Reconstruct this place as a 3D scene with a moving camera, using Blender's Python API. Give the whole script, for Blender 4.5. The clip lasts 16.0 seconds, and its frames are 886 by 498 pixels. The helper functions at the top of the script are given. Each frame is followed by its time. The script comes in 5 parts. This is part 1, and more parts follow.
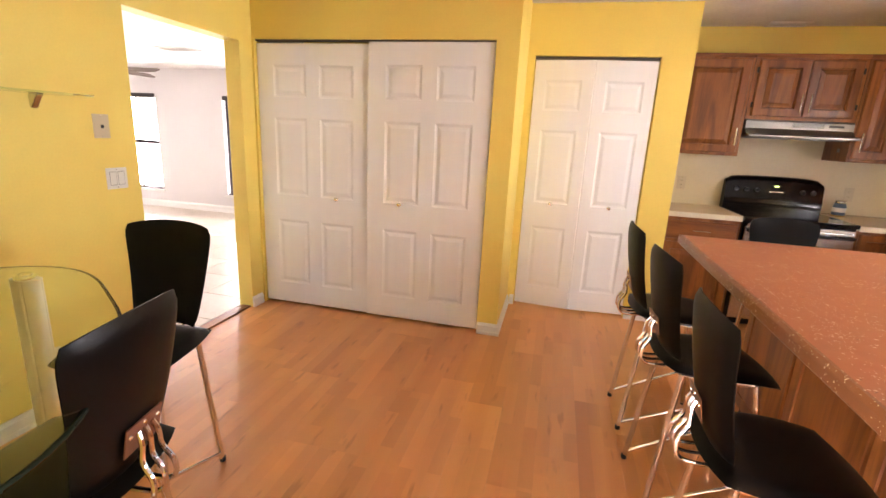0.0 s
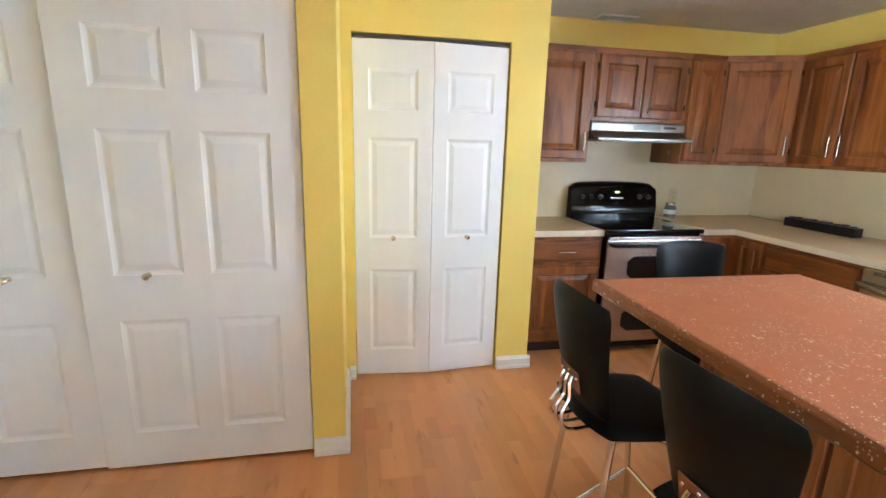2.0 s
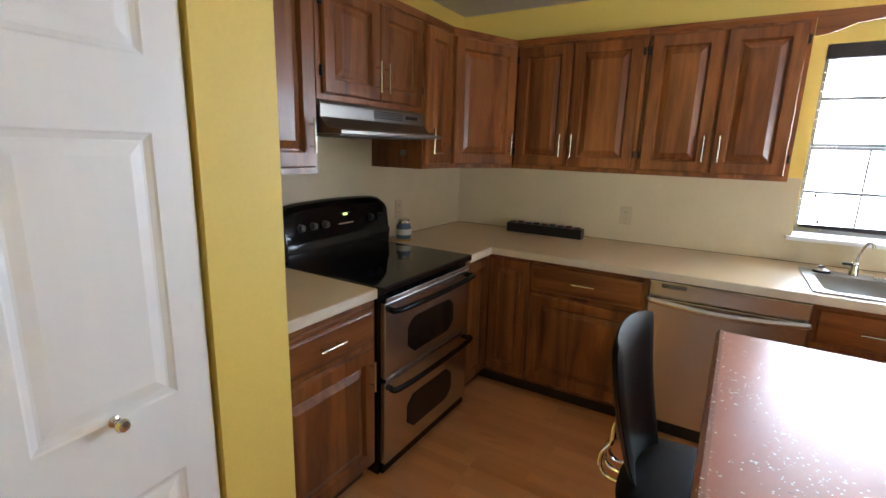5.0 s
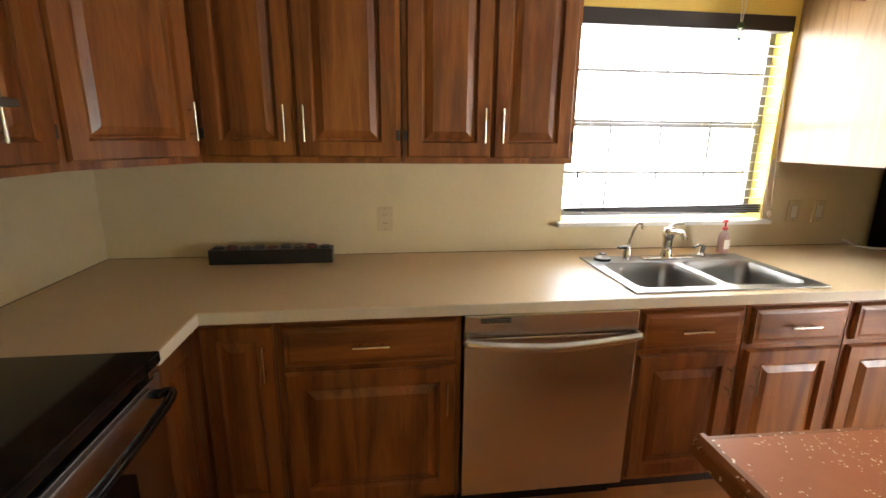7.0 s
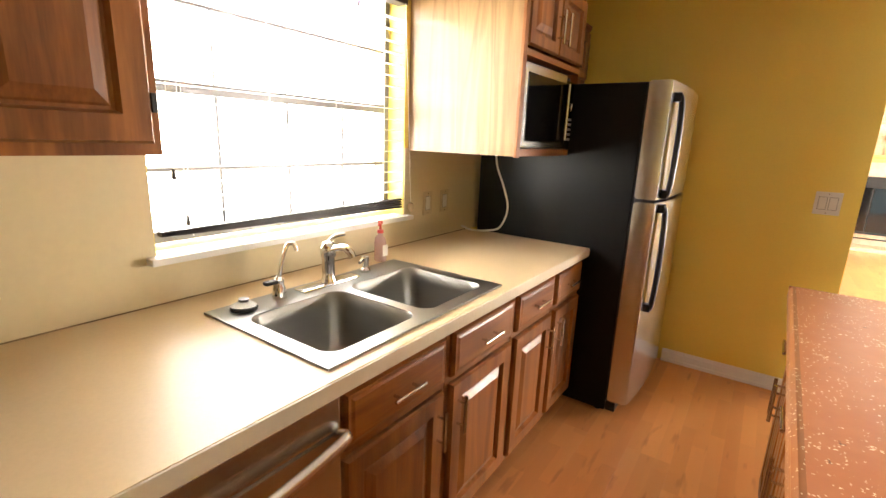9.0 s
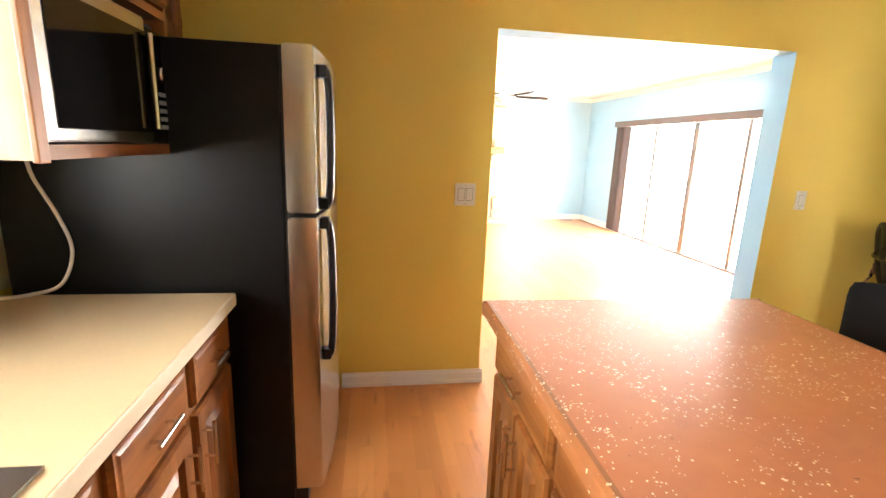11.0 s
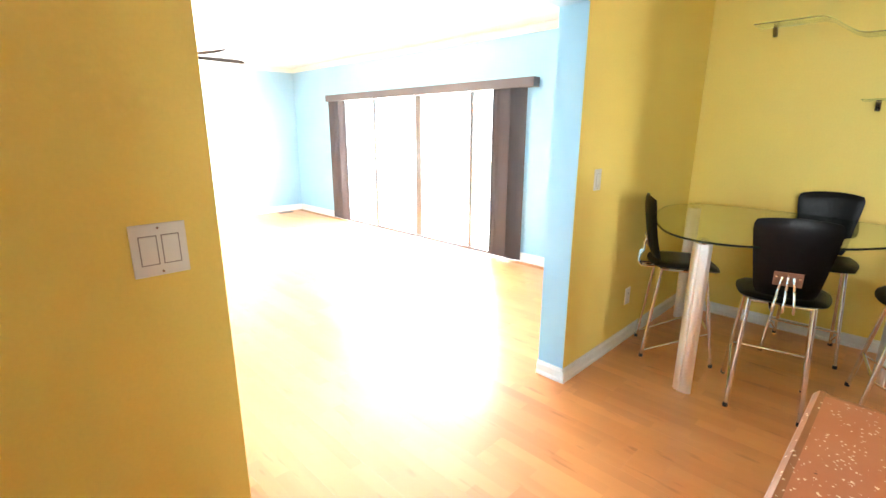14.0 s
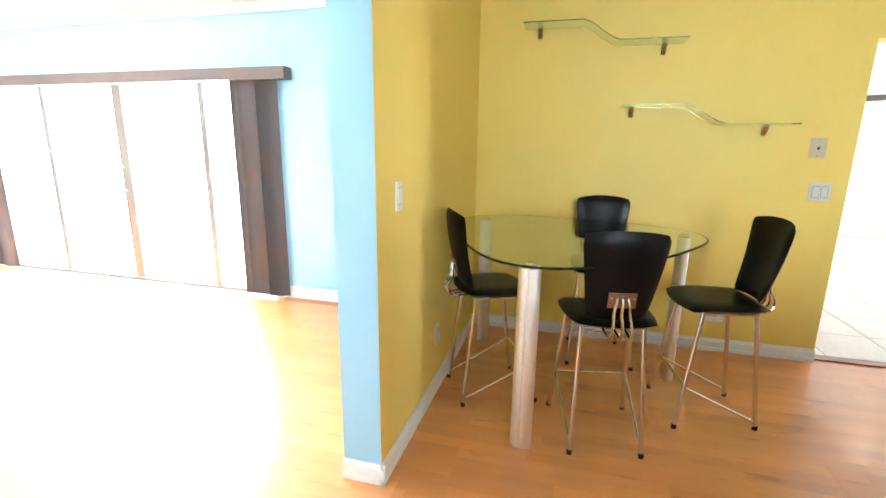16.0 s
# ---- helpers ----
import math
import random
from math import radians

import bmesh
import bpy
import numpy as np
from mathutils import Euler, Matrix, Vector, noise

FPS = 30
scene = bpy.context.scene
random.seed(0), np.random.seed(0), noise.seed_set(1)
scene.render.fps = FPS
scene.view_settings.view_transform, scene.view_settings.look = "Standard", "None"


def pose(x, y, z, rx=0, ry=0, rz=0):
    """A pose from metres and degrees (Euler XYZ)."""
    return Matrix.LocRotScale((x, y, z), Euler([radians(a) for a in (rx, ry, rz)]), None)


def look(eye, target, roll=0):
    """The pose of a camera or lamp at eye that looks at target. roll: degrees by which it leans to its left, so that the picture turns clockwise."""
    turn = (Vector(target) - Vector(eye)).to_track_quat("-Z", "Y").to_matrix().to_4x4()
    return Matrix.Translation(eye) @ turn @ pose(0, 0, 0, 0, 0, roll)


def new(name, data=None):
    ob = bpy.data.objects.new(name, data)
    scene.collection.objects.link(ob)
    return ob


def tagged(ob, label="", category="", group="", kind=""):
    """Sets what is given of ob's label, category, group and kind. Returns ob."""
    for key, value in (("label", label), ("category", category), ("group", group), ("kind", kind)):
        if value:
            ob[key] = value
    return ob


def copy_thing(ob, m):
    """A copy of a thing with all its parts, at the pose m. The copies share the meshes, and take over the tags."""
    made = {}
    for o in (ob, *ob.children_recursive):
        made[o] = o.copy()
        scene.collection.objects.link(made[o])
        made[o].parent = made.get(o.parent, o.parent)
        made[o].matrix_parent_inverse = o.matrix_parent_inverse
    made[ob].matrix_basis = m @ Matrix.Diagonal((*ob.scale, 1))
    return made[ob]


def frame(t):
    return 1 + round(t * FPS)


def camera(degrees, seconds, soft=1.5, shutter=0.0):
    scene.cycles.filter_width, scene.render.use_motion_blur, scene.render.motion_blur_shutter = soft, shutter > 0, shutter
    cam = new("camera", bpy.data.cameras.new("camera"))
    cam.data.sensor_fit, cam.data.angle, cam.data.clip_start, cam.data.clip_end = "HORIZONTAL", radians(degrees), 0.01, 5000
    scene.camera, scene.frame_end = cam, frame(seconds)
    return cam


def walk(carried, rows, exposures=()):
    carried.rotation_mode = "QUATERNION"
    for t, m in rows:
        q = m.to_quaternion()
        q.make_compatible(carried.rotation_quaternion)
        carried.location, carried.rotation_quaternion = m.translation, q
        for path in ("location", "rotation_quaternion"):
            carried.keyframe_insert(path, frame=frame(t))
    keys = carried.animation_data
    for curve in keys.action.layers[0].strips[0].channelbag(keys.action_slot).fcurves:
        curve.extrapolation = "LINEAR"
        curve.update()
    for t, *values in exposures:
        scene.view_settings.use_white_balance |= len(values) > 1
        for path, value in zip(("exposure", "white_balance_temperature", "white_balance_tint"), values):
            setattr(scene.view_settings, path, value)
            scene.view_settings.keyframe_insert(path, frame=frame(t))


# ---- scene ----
cam = camera(87.8, 16.0)
PATH = [
    (0, (0.301, 0.332, 1.431), (-0.143, 2.22, 0.943), 2.9),
    (0.5, (0.179, 0.594, 1.402), (-0.054, 2.524, 0.935), 2.3),
    (1, (0.157, 0.884, 1.436), (0.097, 2.827, 0.965), 1.8),
    (1.5, (0.047, 1.174, 1.433), (0.218, 3.117, 0.99), 1.3),
    (2, (0.039, 1.492, 1.464), (0.423, 3.404, 1.022), 1.5),
    (2.5, (-0.018, 1.798, 1.46), (0.632, 3.641, 1.04), 1.3),
    (3, (0.017, 2.107, 1.481), (0.899, 3.852, 1.06), 1.3),
    (3.5, (0.045, 2.412, 1.464), (1.168, 4.017, 1.061), 1.4),
    (3.7, (0.06, 2.537, 1.485), (1.277, 4.067, 1.065), 2.0),
    (5.8, (0.704, 3.503, 1.47), (2.566, 4.093, 1.04), 0.9),
    (6, (0.811, 3.566, 1.464), (2.708, 4.027, 1.027), 1.1),
    (6.5, (1.059, 3.676, 1.467), (3.004, 3.786, 1.015), 0.7),
    (7, (1.328, 3.735, 1.473), (3.255, 3.488, 0.998), 0.6),
    (7.5, (1.579, 3.724, 1.476), (3.418, 3.121, 0.974), 1.0),
    (8, (1.782, 3.642, 1.464), (3.467, 2.694, 0.952), 1.8),
    (8.5, (1.971, 3.554, 1.434), (3.403, 2.243, 0.951), 1.8),
    (9, (2.117, 3.441, 1.425), (3.222, 1.84, 0.959), 2.3),
    (9.5, (2.238, 3.283, 1.403), (2.979, 1.477, 0.966), 1.9),
    (10, (2.349, 3.118, 1.418), (2.673, 1.192, 0.989), 2.4),
    (10.2, (2.354, 3.044, 1.43), (2.538, 1.1, 0.999), 2.4),
    (12.3, (2.295, 2.088, 1.406), (1.45, 0.341, 0.921), 1.4),
    (12.5, (2.282, 1.998, 1.409), (1.384, 0.281, 0.915), 1.2),
    (13, (2.237, 1.796, 1.424), (1.209, 0.16, 0.907), 1.5),
    (13.5, (2.163, 1.604, 1.431), (0.988, 0.068, 0.919), 0.8),
    (14, (2.102, 1.368, 1.435), (0.731, 0.0, 0.936), 0.2),
    (14.5, (1.987, 1.179, 1.448), (0.444, 0.007, 0.953), -0.0),
    (15, (1.842, 1.024, 1.415), (0.147, 0.072, 0.946), 0.3),
    (15.5, (1.67, 0.891, 1.404), (-0.143, 0.181, 0.948), 0.6),
    (16, (1.41, 0.812, 1.381), (-0.471, 0.301, 0.933), 0.7),
]
walk(cam, [(t, look(eye, target, roll)) for t, eye, target, roll in PATH],
     [(0.0, 2.85, 6900, 23), (1.0, 2.95, 5800, 11), (2.5, 2.8, 5200, 5), (3.5, 2.62, 5100, 4), (6.0, 1.98, 6100, 10), (7.0, 2.15, 6600, 9), (8.5, 2.4, 7500, 12), (10.0, 2.48, 7300, 12), (12.5, 2.92, 6600, 7), (14.0, 2.88, 6100, 3), (16.0, 2.95, 5750, 1)])

# ---- light levels ----
KITCHEN_W, SLIDER_W, GREY_W = 22, 124, 30
FAN = (0.50, -3.95, 36)

# ---- world, sun, large lights ----
world = bpy.data.worlds.new("sky")
scene.world = world
world.use_nodes = True
wn, wl = world.node_tree.nodes, world.node_tree.links
sky = wn.new("ShaderNodeTexSky")
sky.sky_type, sky.sun_disc = "NISHITA", False
sky.sun_elevation, sky.sun_rotation = radians(58), radians(180)
wn["Background"].inputs["Strength"].default_value = 0.12
wl.new(sky.outputs["Color"], wn["Background"].inputs["Color"])
sun = new("sun", bpy.data.lights.new("sun", "SUN"))
sun.data.energy, sun.data.angle, sun.data.color = 3.0, radians(0.5), (1, 0.95, 0.88)
sun.matrix_basis = look((0, -20, 32), (0, 0, 0))


def window_light(name, eye, target, w, h, watts, color=(1, 1, 1)):
    lamp = new(name, bpy.data.lights.new(name, "AREA"))
    lamp.data.shape, lamp.data.size, lamp.data.size_y = "RECTANGLE", w, h
    lamp.data.energy, lamp.data.color = watts, color
    lamp.matrix_basis = look(eye, target)
    return lamp


window_light("daylight_kitchen", (3.80, 2.29, 1.55), (0, 2.29, 1.55), 1.25, 1.15, KITCHEN_W, (0.95, 0.98, 1.0))
window_light("daylight_slider", (-2.34, -3.41, 1.0), (0, -3.41, 1.0), 3.6, 2.0, SLIDER_W, (1.0, 0.98, 0.95))
window_light("daylight_grey_a", (-4.335, 7.02, 1.06), (-4.335, 0, 1.06), 0.95, 1.6, GREY_W, (1.0, 0.98, 0.95))
window_light("daylight_grey_b", (-6.535, 7.02, 1.06), (-6.535, 0, 1.06), 0.95, 1.6, GREY_W, (1.0, 0.98, 0.95))


# ---- materials ----
def material(name, color, rough=0.5, metal=0.0, vary=0.0, vary_scale=3.0, fine=0.0, fine_scale=60.0, bump=0.0, bump_scale=80.0,
             stretch=(1, 1, 1), coat=0.0, rough_vary=0.0, spec=0.5):
    """A plain surface with colour drift at two scales and a fine relief."""
    m = bpy.data.materials.new(name)
    m.use_nodes = True
    n, l = m.node_tree.nodes, m.node_tree.links
    b = n["Principled BSDF"]
    b.inputs["Base Color"].default_value = (*color, 1)
    b.inputs["Roughness"].default_value, b.inputs["Metallic"].default_value = rough, metal
    b.inputs["Coat Weight"].default_value = coat
    b.inputs["Coat Roughness"].default_value = 0.12
    b.inputs["Specular IOR Level"].default_value = spec
    co = n.new("ShaderNodeTexCoord")
    mp = n.new("ShaderNodeMapping")
    mp.inputs["Scale"].default_value = stretch
    l.new(co.outputs["Object"], mp.inputs["Vector"])

    def grain(scale, detail=4):
        t = n.new("ShaderNodeTexNoise")
        t.inputs["Scale"].default_value, t.inputs["Detail"].default_value = scale, detail
        l.new(mp.outputs["Vector"], t.inputs["Vector"])
        return t.outputs["Fac"]

    if vary or fine:
        last = None
        for amount, scale in ((vary, vary_scale), (fine, fine_scale)):
            if not amount:
                continue
            r = n.new("ShaderNodeMapRange")
            r.inputs["From Min"].default_value, r.inputs["From Max"].default_value = 0.25, 0.75
            r.inputs["To Min"].default_value, r.inputs["To Max"].default_value = 1 - amount, 1 + amount
            l.new(grain(scale), r.inputs["Value"])
            mix = n.new("ShaderNodeMix")
            mix.data_type, mix.blend_type = "RGBA", "MULTIPLY"
            mix.inputs["Factor"].default_value = 1
            if last is None:
                mix.inputs["A"].default_value = (*color, 1)
            else:
                l.new(last, mix.inputs["A"])
            l.new(r.outputs["Result"], mix.inputs["B"])
            last = mix.outputs["Result"]
        l.new(last, b.inputs["Base Color"])
    if rough_vary:
        r = n.new("ShaderNodeMapRange")
        r.inputs["To Min"].default_value, r.inputs["To Max"].default_value = max(0.02, rough - rough_vary), rough + rough_vary
        l.new(grain(vary_scale * 2), r.inputs["Value"])
        l.new(r.outputs["Result"], b.inputs["Roughness"])
    if bump:
        t = n.new("ShaderNodeBump")
        t.inputs["Strength"].default_value, t.inputs["Distance"].default_value = bump, 0.004
        l.new(grain(bump_scale), t.inputs["Height"])
        l.new(t.outputs["Normal"], b.inputs["Normal"])
    return m


def wood(name, dark, light, axis, rough=0.35, coat=0.15, rings=26.0, pores=0.35, tint=0.18, knots=0.0, waves=9.0, pore_scale=0.0, relief=0.12, staves=0.0):
    """Wood with long grain along an axis of the object, pores, and a tone of its own for each object."""
    m = bpy.data.materials.new(name)
    m.use_nodes = True
    n, l = m.node_tree.nodes, m.node_tree.links
    b = n["Principled BSDF"]
    b.inputs["Coat Weight"].default_value, b.inputs["Coat Roughness"].default_value = coat, 0.15
    co, info = n.new("ShaderNodeTexCoord"), n.new("ShaderNodeObjectInfo")
    shift = n.new("ShaderNodeVectorMath")
    shift.operation = "MULTIPLY_ADD"
    shift.inputs[1].default_value = (1, 1, 1)
    off = n.new("ShaderNodeCombineXYZ")
    far = n.new("ShaderNodeMath")
    far.operation = "MULTIPLY"
    far.inputs[1].default_value = 37.0
    l.new(info.outputs["Random"], far.inputs[0])
    for k in ("X", "Y", "Z"):
        l.new(far.outputs[0], off.inputs[k])
    l.new(co.outputs["Object"], shift.inputs[0])
    l.new(off.outputs[0], shift.inputs[2])
    mp = n.new("ShaderNodeMapping")
    s = [1.0, 1.0, 1.0]
    s["xyz".index(axis)] = 0.09
    mp.inputs["Scale"].default_value = s
    l.new(shift.outputs[0], mp.inputs["Vector"])

    def noise_of(scale, detail, distort=0.0):
        t = n.new("ShaderNodeTexNoise")
        t.inputs["Scale"].default_value, t.inputs["Detail"].default_value, t.inputs["Distortion"].default_value = scale, detail, distort
        l.new(mp.outputs["Vector"], t.inputs["Vector"])
        return t.outputs["Fac"]

    broad = noise_of(rings * 0.35, 3, 0.8)
    ripple = n.new("ShaderNodeMath")
    ripple.operation = "MULTIPLY"
    ripple.inputs[1].default_value = waves
    l.new(broad, ripple.inputs[0])
    frac = n.new("ShaderNodeMath")
    frac.operation = "PINGPONG"
    frac.inputs[1].default_value = 1.0
    l.new(ripple.outputs[0], frac.inputs[0])
    thin = noise_of(pore_scale or rings * 9, 5)
    add = n.new("ShaderNodeMath")
    add.operation = "MULTIPLY_ADD"
    add.inputs[1].default_value = pores * 2
    l.new(thin, add.inputs[0])
    l.new(frac.outputs[0], add.inputs[2])
    ramp = n.new("ShaderNodeMapRange")
    ramp.inputs["From Min"].default_value, ramp.inputs["From Max"].default_value = pores * 0.6, 1.0 + pores * 1.3
    l.new(add.outputs[0], ramp.inputs["Value"])
    mix = n.new("ShaderNodeMix")
    mix.data_type = "RGBA"
    mix.inputs["A"].default_value, mix.inputs["B"].default_value = (*dark, 1), (*light, 1)
    l.new(ramp.outputs["Result"], mix.inputs["Factor"])
    tone = n.new("ShaderNodeMapRange")
    tone.inputs["To Min"].default_value, tone.inputs["To Max"].default_value = 1 - tint, 1 + tint
    l.new(info.outputs["Random"], tone.inputs["Value"])
    mul = n.new("ShaderNodeMix")
    mul.data_type, mul.blend_type = "RGBA", "MULTIPLY"
    mul.inputs["Factor"].default_value = 1
    l.new(mix.outputs["Result"], mul.inputs["A"])
    l.new(tone.outputs["Result"], mul.inputs["B"])
    out = mul.outputs["Result"]
    if staves:  # printed strips, three to a board, each with its own tone
        sep, turn, br = n.new("ShaderNodeSeparateXYZ"), n.new("ShaderNodeCombineXYZ"), n.new("ShaderNodeTexBrick")
        l.new(co.outputs["Object"], sep.inputs[0])
        slide = n.new("ShaderNodeMath")
        slide.operation = "ADD"
        l.new(sep.outputs["Y"], slide.inputs[0])
        l.new(far.outputs[0], slide.inputs[1])
        l.new(slide.outputs[0], turn.inputs["X"])
        l.new(sep.outputs["X"], turn.inputs["Y"])
        l.new(turn.outputs[0], br.inputs["Vector"])
        br.offset, br.offset_frequency, br.squash = 0.37, 2, 1.0
        br.inputs["Scale"].default_value, br.inputs["Mortar Size"].default_value = 1.0, 0.0
        br.inputs["Brick Width"].default_value, br.inputs["Row Height"].default_value = 0.43, 0.0645
        br.inputs["Color1"].default_value = (1 - staves, 1 - 1.25 * staves, 1 - 1.5 * staves, 1)
        br.inputs["Color2"].default_value = (1 + staves, 1 + staves, 1 + staves, 1)
        sm = n.new("ShaderNodeMix")
        sm.data_type, sm.blend_type = "RGBA", "MULTIPLY"
        sm.inputs["Factor"].default_value = 1
        l.new(out, sm.inputs["A"])
        l.new(br.outputs["Color"], sm.inputs["B"])
        out = sm.outputs["Result"]
    if knots:
        k = n.new("ShaderNodeTexNoise")
        k.inputs["Scale"].default_value, k.inputs["Detail"].default_value = 3.2, 2
        km = n.new("ShaderNodeMapping")
        ks = [7.0, 7.0, 7.0]
        ks["xyz".index(axis)] = 1.3
        km.inputs["Scale"].default_value = ks
        l.new(shift.outputs[0], km.inputs["Vector"])
        l.new(km.outputs["Vector"], k.inputs["Vector"])
        kr = n.new("ShaderNodeMapRange")
        kr.inputs["From Min"].default_value, kr.inputs["From Max"].default_value = 0.64, 0.74
        kr.inputs["To Max"].default_value = knots
        l.new(k.outputs["Fac"], kr.inputs["Value"])
        kmix = n.new("ShaderNodeMix")
        kmix.data_type = "RGBA"
        kmix.inputs["B"].default_value = (dark[0] * 0.55, dark[1] * 0.5, dark[2] * 0.5, 1)
        l.new(kr.outputs["Result"], kmix.inputs["Factor"])
        l.new(out, kmix.inputs["A"])
        out = kmix.outputs["Result"]
    l.new(out, b.inputs["Base Color"])
    rr = n.new("ShaderNodeMapRange")
    rr.inputs["To Min"].default_value, rr.inputs["To Max"].default_value = rough - 0.4 * relief, rough + 0.6 * relief
    l.new(thin, rr.inputs["Value"])
    l.new(rr.outputs["Result"], b.inputs["Roughness"])
    bp = n.new("ShaderNodeBump")
    bp.inputs["Strength"].default_value, bp.inputs["Distance"].default_value = relief, 0.001
    l.new(thin, bp.inputs["Height"])
    l.new(bp.outputs["Normal"], b.inputs["Normal"])
    return m


def glass(name, color=(1, 1, 1), rough=0.0):
    m = bpy.data.materials.new(name)
    m.use_nodes = True
    b = m.node_tree.nodes["Principled BSDF"]
    b.inputs["Base Color"].default_value = (*color, 1)
    b.inputs["Roughness"].default_value, b.inputs["Transmission Weight"].default_value, b.inputs["IOR"].default_value = rough, 1.0, 1.45
    return m


def speckled(name, base, base2, fleck, dark):
    """Laminate with clouded colour and scattered pale and dark flecks."""
    m = bpy.data.materials.new(name)
    m.use_nodes = True
    n, l = m.node_tree.nodes, m.node_tree.links
    b = n["Principled BSDF"]
    b.inputs["Roughness"].default_value = 0.30
    co = n.new("ShaderNodeTexCoord")
    cloud = n.new("ShaderNodeTexNoise")
    cloud.inputs["Scale"].default_value, cloud.inputs["Detail"].default_value = 22, 8
    l.new(co.outputs["Object"], cloud.inputs["Vector"])
    mix = n.new("ShaderNodeMix")
    mix.data_type = "RGBA"
    mix.inputs["A"].default_value, mix.inputs["B"].default_value = (*base, 1), (*base2, 1)
    l.new(cloud.outputs["Fac"], mix.inputs["Factor"])
    out = mix.outputs["Result"]
    for color, scale, cut, seed, gate in ((fleck, 78, 0.31, 3.0, 0.50), (dark, 38, 0.16, 11.0, 0.52), (fleck, 150, 0.32, 7.0, 0.47)):
        v = n.new("ShaderNodeTexVoronoi")
        v.inputs["Scale"].default_value = scale
        sh = n.new("ShaderNodeMapping")
        sh.inputs["Location"].default_value = (seed, seed, seed)
        l.new(co.outputs["Object"], sh.inputs["Vector"])
        wob = n.new("ShaderNodeTexNoise")
        wob.inputs["Scale"].default_value, wob.inputs["Detail"].default_value = scale * 1.6, 2
        l.new(sh.outputs["Vector"], wob.inputs["Vector"])
        warp = n.new("ShaderNodeVectorMath")
        warp.operation = "MULTIPLY_ADD"
        warp.inputs[1].default_value = (1.1 / scale, 1.1 / scale, 1.1 / scale)
        l.new(wob.outputs["Color"], warp.inputs[0])
        l.new(sh.outputs["Vector"], warp.inputs[2])
        l.new(warp.outputs[0], v.inputs["Vector"])
        patch = n.new("ShaderNodeTexNoise")
        patch.inputs["Scale"].default_value, patch.inputs["Detail"].default_value = 7.0, 3
        l.new(sh.outputs["Vector"], patch.inputs["Vector"])
        g = n.new("ShaderNodeMath")
        g.operation = "GREATER_THAN"
        g.inputs[1].default_value = gate
        l.new(patch.outputs["Fac"], g.inputs[0])
        r = n.new("ShaderNodeMapRange")
        r.inputs["From Min"].default_value, r.inputs["From Max"].default_value = cut, cut - 0.08
        l.new(v.outputs["Distance"], r.inputs["Value"])
        pick = n.new("ShaderNodeSeparateColor")
        l.new(v.outputs["Color"], pick.inputs[0])
        some = n.new("ShaderNodeMath")
        some.operation = "GREATER_THAN"
        some.inputs[1].default_value = 0.76
        l.new(pick.outputs[0], some.inputs[0])
        f = n.new("ShaderNodeMath")
        f.operation = "MULTIPLY"
        l.new(g.outputs[0], f.inputs[0])
        l.new(r.outputs["Result"], f.inputs[1])
        f2 = n.new("ShaderNodeMath")
        f2.operation = "MULTIPLY"
        l.new(f.outputs[0], f2.inputs[0])
        l.new(some.outputs[0], f2.inputs[1])
        mm = n.new("ShaderNodeMix")
        mm.data_type = "RGBA"
        mm.inputs["B"].default_value = (*color, 1)
        l.new(f2.outputs[0], mm.inputs["Factor"])
        l.new(out, mm.inputs["A"])
        out = mm.outputs["Result"]
    l.new(out, b.inputs["Base Color"])
    bp = n.new("ShaderNodeBump")
    bp.inputs["Strength"].default_value, bp.inputs["Distance"].default_value = 0.15, 0.002
    l.new(cloud.outputs["Fac"], bp.inputs["Height"])
    l.new(bp.outputs["Normal"], b.inputs["Normal"])
    return m


def brushed(name, color, rough, stretch):
    return material(name, color, rough, 1.0, vary=0.01, vary_scale=2, fine=0.012, fine_scale=25, stretch=stretch)


YELLOW = material("yellow_paint", (0.86, 0.66, 0.15), 0.55, vary=0.03, vary_scale=1.3, fine=0.02, fine_scale=90, bump=0.12, bump_scale=130)
BLUE = material("pale_blue_paint", (0.37, 0.63, 0.80), 0.6, vary=0.03, vary_scale=1.3, bump=0.1, bump_scale=130)
GREY = material("pale_grey_paint", (0.72, 0.70, 0.70), 0.6, vary=0.03, vary_scale=1.3, bump=0.1, bump_scale=130)
WHITE = material("white_paint", (0.85, 0.84, 0.81), 0.4, vary=0.02, vary_scale=2, fine=0.015, fine_scale=70, bump=0.04, bump_scale=90)
DOOR_WHITE = material("white_door_paint", (0.87, 0.87, 0.86), 0.42, vary=0.015, vary_scale=2, fine=0.006, fine_scale=12, stretch=(8, 8, 0.6), bump=0.02, bump_scale=16)
CEILING = material("stippled_ceiling_paint", (0.78, 0.77, 0.75), 0.8, vary=0.05, vary_scale=6, fine=0.06, fine_scale=45, bump=0.9, bump_scale=38)
CEILING_FLAT = material("flat_ceiling_paint", (0.82, 0.82, 0.81), 0.8, vary=0.02, vary_scale=3, bump=0.15, bump_scale=60)
SPLASH = material("cream_laminate_wall", (0.70, 0.60, 0.39), 0.38, vary=0.04, vary_scale=4, fine=0.022, fine_scale=50, bump=0.03)
COUNTER = material("beige_laminate", (0.70, 0.53, 0.315), 0.36, vary=0.03, vary_scale=5, fine=0.025, fine_scale=110, rough_vary=0.05)
OLD_CAULK = material("old_brown_caulk", (0.22, 0.15, 0.08), 0.7, vary=0.3, vary_scale=9)
COUNTER_EDGE = material("cream_laminate_edge", (0.74, 0.66, 0.52), 0.4, vary=0.03, vary_scale=6, fine=0.03)
